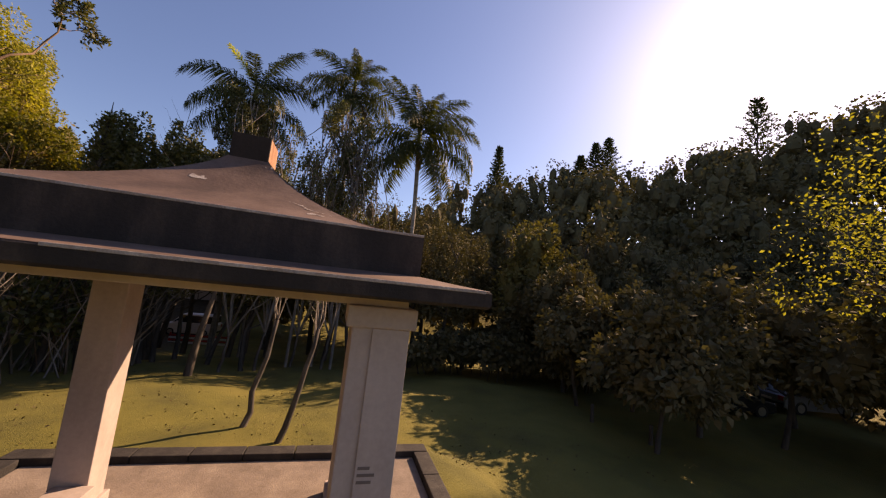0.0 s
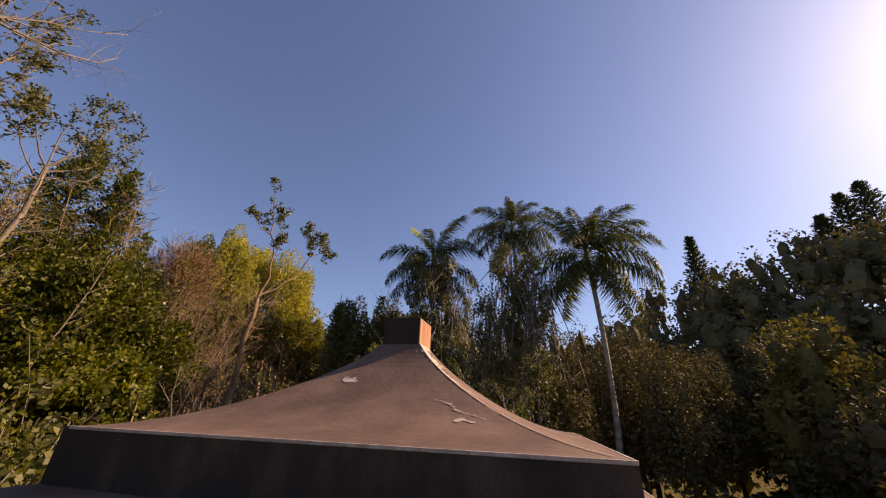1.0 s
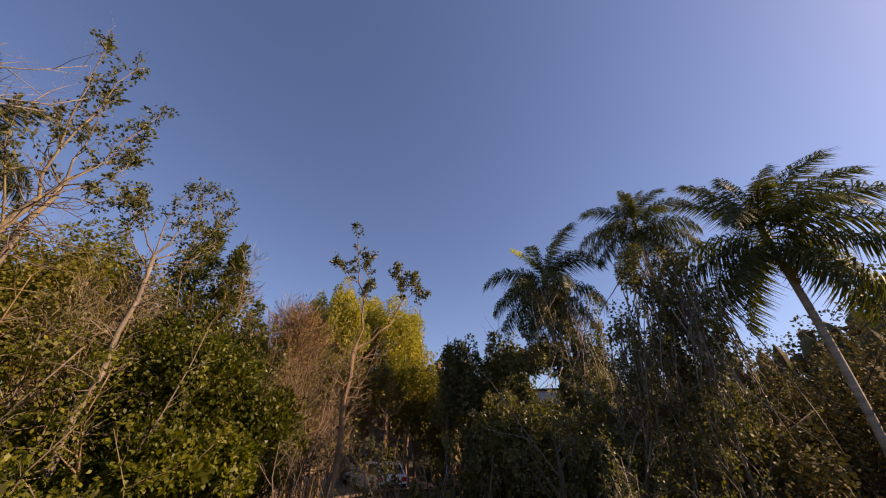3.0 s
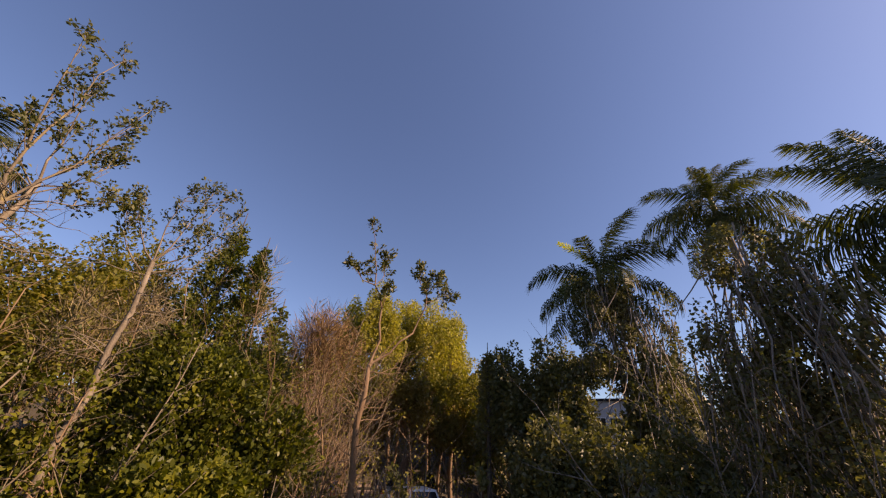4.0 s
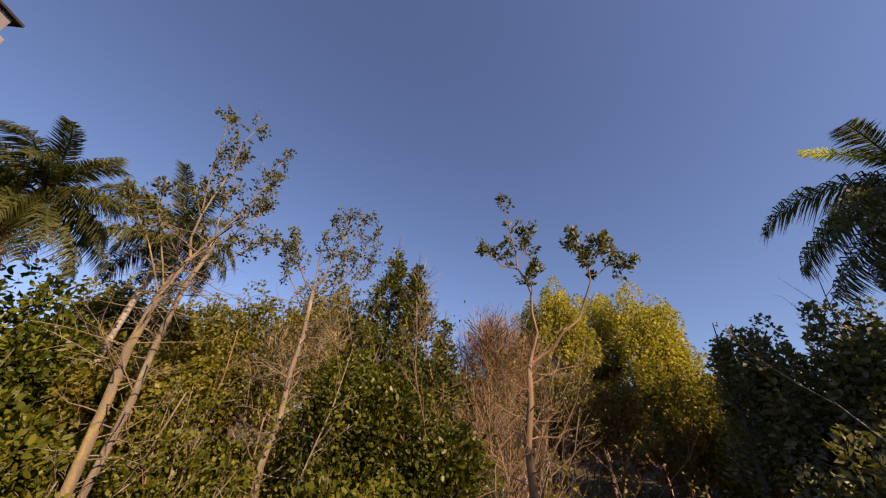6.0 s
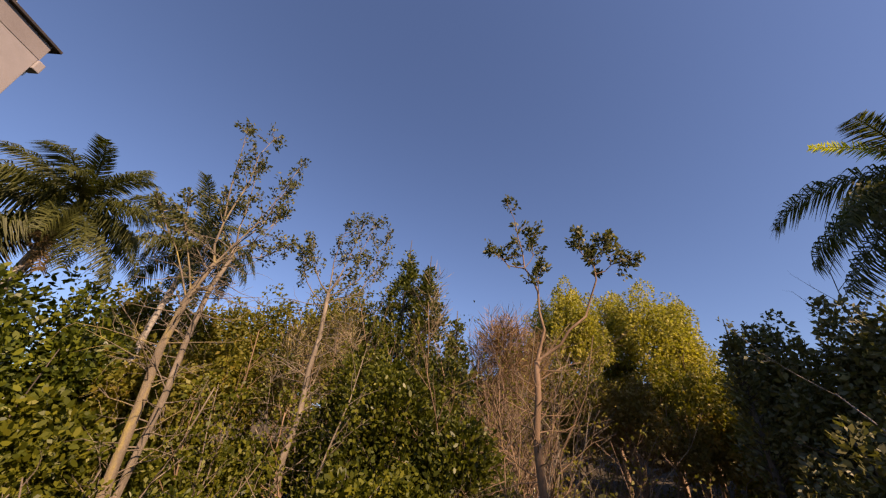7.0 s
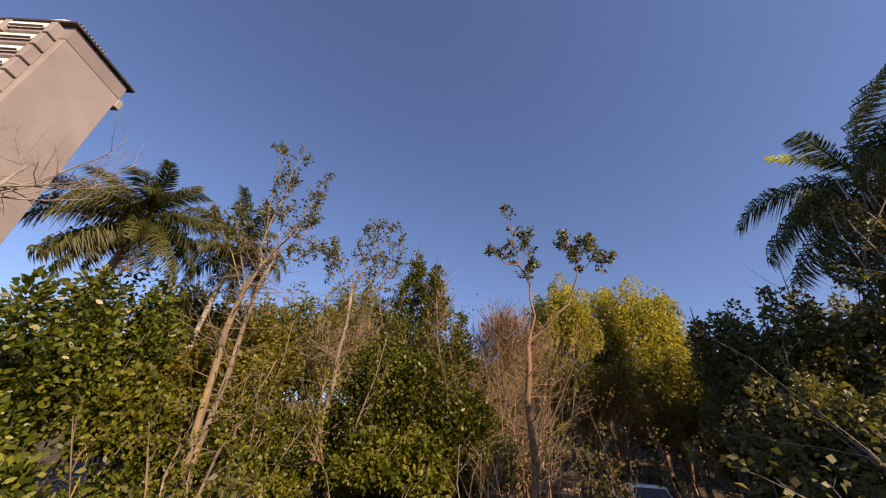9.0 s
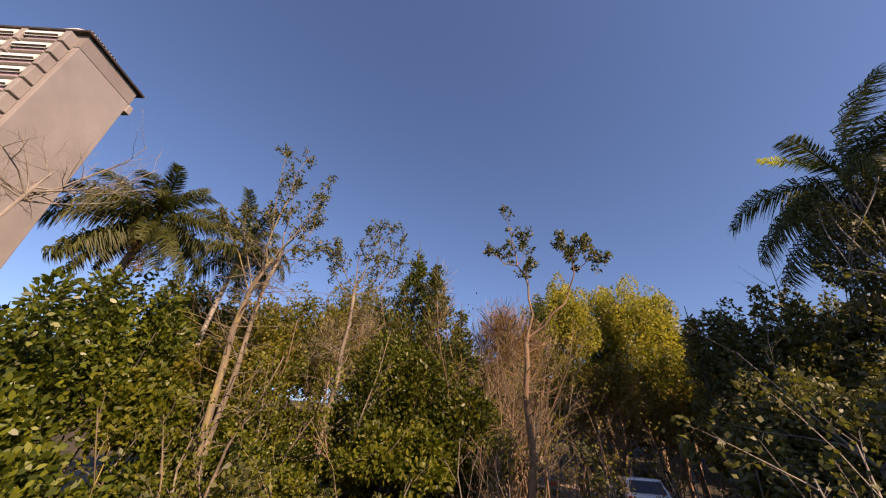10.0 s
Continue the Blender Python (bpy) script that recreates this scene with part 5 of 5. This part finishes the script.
def fan_tree(rng, at, fork, ends, label, thick, bud):
    """A slim leaning trunk that opens into long rising branches with fine budding twigs."""
    ob = thing("bare_lawn_tree", at, label, "tree", "bare lawn trees")
    top = np.array(fork, float) - np.array(at, float)
    s = np.linspace(-0.04, 1, 7)[:, None]
    trunk = s * top + rng.normal(size=(7, 3)) * 0.03
    v, f = tubes([(trunk, np.linspace(0.085, 0.05, 7))], 7)
    child("trunk", mesh_of("trunk", v, f, M_BARK_LAWN, True), ob)
    tips = []
    for k, end in enumerate(ends):
        start = trunk[-1] - top * 0.16 * rng.random() if k else trunk[-1]
        way = np.array(end, float) - np.array(at) - start
        out = []
        grow(rng, start, unit(way), np.linalg.norm(way), thick, 1, out, tips, (0, 9, 4), 0.55, 0.13, 0.05, 0.22, 0.30)
        v, f = tubes(out, 4)
        child("branch", mesh_of("branch", v, f, M_BARK_GREY, True), ob)
    p = [(q, d) for q, d, l in tips if l >= 2]
    child("budding_leaf", quads_mesh("budding_leaf", tufts(rng, p, 3, bud, 0.05, 0.34), M_LEAF_GREY), ob, "small grey-green budding leaves", "stuff")


fan_tree(R, (-0.77, 6.35, ground_z(-0.77, 6.35)), (-0.35, 6.7, 1.2), ((-1.1, 7.0, 3.9), (-0.6, 6.7, 4.25), (-0.2, 7.1, 4.1), (0.2, 6.8, 3.6), (-0.9, 6.4, 3.5)), "slim leaning lawn tree with bare tan forking branches", 0.022, 0.05)
fan_tree(R, (0.32, 5.16, ground_z(0.32, 5.16)), (0.8, 5.55, 1.2), ((0.4, 5.9, 3.4), (0.8, 5.8, 3.75), (1.2, 6.1, 3.5), (1.4, 5.7, 3.1), (0.6, 5.4, 3.1)), "slim leaning lawn tree with bare tan forking branches", 0.022, 0.05)
for x, y, tall in ((-2.3, 15.2, 9.4), (-0.8, 16.6, 9.2), (0.9, 15.4, 8.4), (-3.6, 14.2, 6.8)):
    z = ground_z(x, y)
    ends = [(x + R.uniform(-2.0, 1.6), y + R.uniform(-1.2, 1.2), z + (tall - z) * R.uniform(0.72, 1.0)) for _ in range(8)]
    fan_tree(R, (x, y, z), (x + 0.2, y + 0.1, z + 1.9), ends, "slim lawn tree with a fan of grey budding branches", 0.05, 0.12)
for x, y, h in ((-4.0, 11.7, 6.0), (-9.2, 12.6, 3.8), (-8.4, 13.4, 3.8), (-7.2, 14.2, 3.8), (-0.05, 22.0, 6.0)):
    tree("lawn_tree", R, (x, y, ground_z(x, y)), (x + 0.3, y, ground_z(x, y) + h), 0.17, "dark upright tree on the lawn", "tree", M_BARK_DARK, M_LEAF_DARK, (7, 4, 3), 5, 0.12, 0.8, 0.5, 0.25, "lawn trees", wiggle=0.05, shorten=0.45)


# ---------------------------------------------------------------- building behind the hedge
def build_building():
    a, b = Vector((-10.6, -6.83, 0)), Vector((-8.18, -7.3, 0))
    u = (b - a).normalized()
    n = Vector((-u.y, u.x, 0))
    if n.dot(Vector((1.8, 3.6, 0)) - a) < 0:
        n = -n
    g = ground_z(a.x, a.y)
    ob = thing("building", (a.x, a.y, g), "tall pinkish-beige rendered building with curved window hoods", "building")
    ob.matrix_world = Matrix.Translation((a.x, a.y, g)) @ Matrix(((u.x, -n.x, 0), (u.y, -n.y, 0), (0, 0, 1))).to_4x4()
    H, W, D = 15.8 - g, 2.47, 7.0
    part("wall", boxed((0.22, 0.06, 0), (W - 0.02, D, H - 0.004), 0.02), M_WALL_PINK, ob)
    part("frieze", boxed((0.20, 0.045, H - 0.75), (W, D, H - 0.10), 0.004), M_WALL_BAND, ob, "plain raised band below the roof")
    part("roof", boxed((0.0, -0.07, H - 0.096), (W + 0.16, D, H), 0.015), M_FASCIA, ob, "dark thin roof edge")
    part("bracket", boxed((0.0, 0.0, H - 1.15), (0.218, 0.35, H - 0.77), 0.03), M_WALL_PINK, ob)
    part("vent_pipe", boxed((0.02, 0.36, H - 1.3), (0.16, 0.5, H - 0.9), 0.02), M_WHITE, ob, "small white pipe end")
    for i in range(9):
        v, f = tubes([(np.array([(1.55 + 0.12 * i, -0.05, H + 0.02), (1.55 + 0.12 * i, 0.6, H + 0.12 + 0.02 * (i % 3)), (1.55 + 0.12 * i, 1.4, H + 0.06)]), np.array([0.05, 0.06, 0.05]))], 6)
        child("ridge_tile", mesh_of("ridge_tile", v, f, M_WHITE, True), ob)
    # hoods and fins on the side face
    for row in range(10):
        z = H - 0.30 - 0.64 * row
        for k in range(4):
            y0 = 0.55 + 1.5 * k
            verts, faces = [], []
            for j in range(9):
                q = j / 8
                out = 0.06 + 0.26 * math.sin(q * math.pi * 0.5)
                zz = z - 0.30 * q * q
                for yy in (y0, y0 + 1.15):
                    verts += [(W + out, yy, zz), (W + out - 0.06, yy, zz - 0.07)]
            for j in range(8):
                m = 4 * j
                faces += [(m, m + 2, m + 6, m + 4), (m + 1, m + 5, m + 7, m + 3), (m, m + 4, m + 5, m + 1), (m + 2, m + 3, m + 7, m + 6)]
            child("window_hood", mesh_of("window_hood", verts, faces, M_WHITE), ob, "curved white window hood")
            win = part("window", boxed((W - 0.018, y0 + 0.1, z - 0.52), (W + 0.20, y0 + 1.13, z - 0.33)), M_LILAC, ob, "lilac-tinted window panel")
            part("sill", boxed((W - 0.016, y0, z - 0.58), (W + 0.26, y0 + 1.15, z - 0.52), 0.02), M_WALL_PINK, win)
        for k in range(5):
            part("fin", boxed((W - 0.017, 0.25 + 1.5 * k, z - 0.60), (W + 0.3, 0.45 + 1.5 * k, z - 0.05), 0.02), M_WALL_PINK, ob)
    return ob


build_building()


# ---------------------------------------------------------------- houses among the trees
def build_house(name, at, toward, width, deep, tall, label, wall, storeys, bays):
    """A plain rendered house whose front looks along the compass bearing toward."""
    ob = thing(name, at, label, "house")
    ob.matrix_world = Matrix.Translation(at) @ Matrix.Rotation(-radians(toward), 4, "Z") @ Matrix.Rotation(math.pi, 4, "Z")
    part("wall", boxed((-width / 2, 0, 0), (width / 2, deep, tall), 0.02), wall, ob)
    part("roof", boxed((-width / 2 - 0.3, -0.3, tall + 0.004), (width / 2 + 0.3, deep + 0.3, tall + 0.25), 0.04), M_FASCIA, ob, "dark flat roof edge")
    part("canopy", boxed((-width / 2, -0.7, tall * 0.55), (width / 2, -0.004, tall * 0.55 + 0.14), 0.02), M_WHITE, ob, "white concrete ledge")
    for f in range(storeys):
        for k in range(bays):
            x, z = -width / 2 + width * (k + 0.5) / bays, tall * (f + 0.3) / storeys
            win = part("window", boxed((x - 0.5, -0.02, z), (x + 0.5, 0.02, z + 1.2)), M_GLASS_DARK, ob)
            for lo, hi in (((x - 0.56, -0.05, z - 0.06), (x + 0.56, 0.03, z)), ((x - 0.56, -0.05, z + 1.2), (x + 0.56, 0.03, z + 1.26)), ((x - 0.56, -0.05, z + 0.002), (x - 0.5, 0.03, z + 1.198)), ((x + 0.5, -0.05, z + 0.002), (x + 0.56, 0.03, z + 1.198)), ((x - 0.025, -0.045, z + 0.002), (x + 0.025, 0.025, z + 1.198))):
                part("window_frame", boxed(lo, hi), M_WHITE, win)
    return ob


build_house("house", (-29.6, 16.2, ground_z(-29.6, 16.2)), 113.0, 5.0, 6.0, 7.4, "cream rendered house half hidden by bare thicket", M_CREAM, 2, 3)
build_house("house", (-15.9, 46.3, ground_z(-15.9, 46.3)), 161.0, 6.0, 6.0, 10.8 - ground_z(-15.9, 46.3), "pale grey house glimpsed far behind the trees", M_STONE_GREY, 3, 4)
x, y = -24.5, 15.4
pole = thing("yellow_post", (x, y, ground_z(x, y)), "upright yellow post behind bare shrubs", "post")
v, f = tubes([(np.array([[0, 0, -0.1], [0, 0, 3.0], [0, 0, 5.4]]), np.array([0.07, 0.07, 0.06]))], 8)
child("shaft", mesh_of("shaft", v, f, M_YELLOW, True), pole)
part("sign_plate", boxed((-0.5, -0.03, 4.2), (0.5, 0.03, 5.1), 0.01), M_YELLOW, pole)


# ---------------------------------------------------------------- vehicles
def car(name, x, y, heading, paint, label, length=4.4, width=1.75, tall=1.45, boxy=False):
    """A parked car; heading is the compass bearing of its nose."""
    z = ground_z(x, y)
    ob = thing(name, (x, y, z), label, "van" if boxy else "car", "parked vehicles")
    ob.matrix_world = Matrix.Translation((x, y, z)) @ Matrix.Rotation(-radians(heading) + math.pi / 2, 4, "Z")
    L, w = length / 2, width / 2
    belt = tall * 0.60
    nose = [(-L, 0.32), (-L, belt * 0.92), (-L * 0.96, belt), (L * 0.45, belt), (L * 0.93, belt * 0.84), (L, belt * 0.6), (L, 0.32), (L * 0.9, 0.22), (-L * 0.92, 0.22)]
    cab = [(-L * 0.95, belt), (-L * (0.93 if boxy else 0.72), tall), (L * (0.30 if boxy else 0.08), tall), (L * (0.62 if boxy else 0.48), belt)]

    def prism(prof, half, top_half, mat, nm, parent, bevel=0.05):
        bm = bmesh.new()
        zs = [q[1] for q in prof]
        lo, hi = min(zs), max(zs)
        rings = []
        for s in (-1, 1):
            rings.append([bm.verts.new((px, s * (half + (top_half - half) * (pz - lo) / (hi - lo)), pz)) for px, pz in prof])
        n = len(prof)
        bm.faces.new(rings[0])
        bm.faces.new(rings[1][::-1])
        for i in range(n):
            j = (i + 1) % n
            bm.faces.new((rings[0][j], rings[0][i], rings[1][i], rings[1][j]))
        bmesh.ops.recalc_face_normals(bm, faces=bm.faces)
        if bevel:
            bmesh.ops.bevel(bm, geom=list(bm.edges), offset=bevel, segments=2, affect="EDGES", profile=0.6)
        return part(nm, bm, mat, parent)

    body = prism(nose, w * 0.98, w, paint, "body", ob)
    prism(cab, w * 0.94, w * 0.78, paint, "cabin", ob, 0.06)
    c = [(px * 0.93, belt + 0.03 + (pz - belt) * 0.80) for px, pz in cab]
    prism(c, w * 0.955, w * 0.81, M_GLASS_DARK, "side_window", ob, 0.0)
    for s, lo, hi in ((-1, cab[0], cab[1]), (1, cab[3], cab[2])):
        bm = bmesh.new()
        a, b = (lo[0] + (hi[0] - lo[0]) * 0.12 + s * 0.02, lo[1] + (hi[1] - lo[1]) * 0.12), (lo[0] + (hi[0] - lo[0]) * 0.86 + s * 0.02, lo[1] + (hi[1] - lo[1]) * 0.86)
        vs = [bm.verts.new(v) for v in ((a[0], -w * 0.8, a[1]), (a[0], w * 0.8, a[1]), (b[0], w * 0.68, b[1]), (b[0], -w * 0.68, b[1]))]
        bm.faces.new(vs if s < 0 else vs[::-1])
        part("windscreen" if s > 0 else "rear_window", bm, M_GLASS_DARK, ob)
    for s in (-1, 1):
        part("tail_light", boxed((-L - 0.015, min(s * w * 0.94, s * w * 0.62), belt * 0.68), (-L + 0.05, max(s * w * 0.94, s * w * 0.62), belt * 0.93), 0.012), M_RED, ob)
        part("headlight", boxed((L * 0.93, min(s * w * 0.93, s * w * 0.58), belt * 0.62), (L * 1.003, max(s * w * 0.93, s * w * 0.58), belt * 0.8), 0.012), M_RIM, ob)
        part("mirror", boxed((L * 0.36, min(s * w * 1.0, s * (w + 0.16)), belt), (L * 0.44, max(s * w * 1.0, s * (w + 0.16)), belt + 0.14), 0.02), paint, ob)
        for px in (-L * 0.60, L * 0.62):
            tyre_m = Matrix.Translation((px, s * (w - 0.09), 0.31)) @ Matrix.Rotation(math.pi / 2, 4, "X")
            bm = bmesh.new()
            bmesh.ops.create_cone(bm, cap_ends=True, segments=20, radius1=0.31, radius2=0.31, depth=0.2, matrix=tyre_m)
            wheel = part("wheel", bm, M_TYRE, ob)
            bm = bmesh.new()
            bmesh.ops.create_cone(bm, cap_ends=True, segments=16, radius1=0.2, radius2=0.2, depth=0.212, matrix=tyre_m)
            part("rim", bm, M_RIM, wheel)
    for px in (-L - 0.01, L - 0.04):
        part("bumper", boxed((px, -w * 0.92, 0.3), (px + 0.05, w * 0.92, 0.48), 0.015), M_DARK_PAINT, ob)
    part("number_plate", boxed((-L - 0.02, -0.26, 0.52), (-L - 0.004, 0.26, 0.63)), M_WHITE, ob, "blank white plate")
    return ob


car("van", -11.6, 34.6, -88, M_WHITE, "white panel van parked beyond the lawn", 4.5, 1.8, 1.95, True)
car("car", -19.9, 18.9, -52, M_SILVER, "silver car parked on the road behind bare shrubs", 4.3, 1.75, 1.6)
car("car", -19.8, 21.2, -50, M_DARK_PAINT, "dark car with red tail lights on the road", 4.5, 1.8, 1.7)
car("car", -15.7, 16.6, -66, M_WHITE, "white car parked below the bank of shrubs", 4.3, 1.75, 1.42)
car("car", -22.5, 15.4, -60, M_GREY_PAINT, "blue-grey car parked on the road", 4.3, 1.75, 1.55)
car("car", 19.6, 8.6, 100, M_DARK_PAINT, "dark car standing in deep tree shade", 4.3)
car("car", 24.6, 8.0, 100, M_GREY_PAINT, "grey car standing in deep tree shade", 4.3)


def build_barrier():
    x0, y0 = -12.0, 31.0
    z = ground_z(x0 + 2, y0)
    ob = thing("road_barrier", (x0, y0, z), "low barrier of white and red boards before the van", "barrier")
    for i in range(4):
        part("board", boxed((0, -0.03, 0.12 + 0.2 * i), (4.4, 0.03, 0.26 + 0.2 * i), 0.01), M_RED if i % 2 else M_WHITE, ob, "red board" if i % 2 else "white board")
    for i in range(5):
        part("post", boxed((0.02 + 1.08 * i, 0.034, -0.4), (0.12 + 1.08 * i, 0.12, 0.98), 0.01), M_RED, ob)


build_barrier()
for x, y in ((11.6, 5.0), (10.6, 6.6)):
    stump = thing("post", (x, y, ground_z(x, y)), "short dark wooden post on the lawn", "post")
    v, f = tubes([(np.array([[0, 0, -0.1], [0.01, 0, 0.3], [0, 0.01, 0.62]]), np.array([0.07, 0.065, 0.06]))], 8)
    child("shaft", mesh_of("shaft", v, f, M_BARK_DARK, True), stump)


def build_road():
    xs, ys = np.linspace(-30, -13.8, 18), np.linspace(-8, 24, 34)
    v = [(x, y, ground_z(x, y) + 0.03) for x in xs for y in ys]
    n = len(ys)
    f = [(i * n + j, (i + 1) * n + j, (i + 1) * n + j + 1, i * n + j + 1) for i in range(len(xs) - 1) for j in range(n - 1)]
    tagged(new("road", mesh_of("road", v, f, M_DIRT, True)), "tan dirt road behind the thicket", "road", kind="structure")


build_road()


def fallen_leaves():
    rng = np.random.default_rng(90)
    n = 700
    r, a = rng.uniform(3.6, 13, n), rng.uniform(-0.9, 2.2, n)
    x, y = -1.5 + r * np.cos(a + 0.6) * 0.9, 2.9 + r * np.abs(np.sin(a + 0.6)) * 0.8
    at = np.stack([x, y, height(x, y) + 0.02], -1)
    q = leaf_quads(rng, at, rng.normal(size=(n, 3)) * [1, 1, 0.15], rng.uniform(0.04, 0.08, n), 0.35)
    tagged(new("fallen_leaves", quads_mesh("fallen_leaves", q, M_PALM_DEAD)), "dry brown leaves scattered over the lawn", "leaves", kind="stuff")


fallen_leaves()
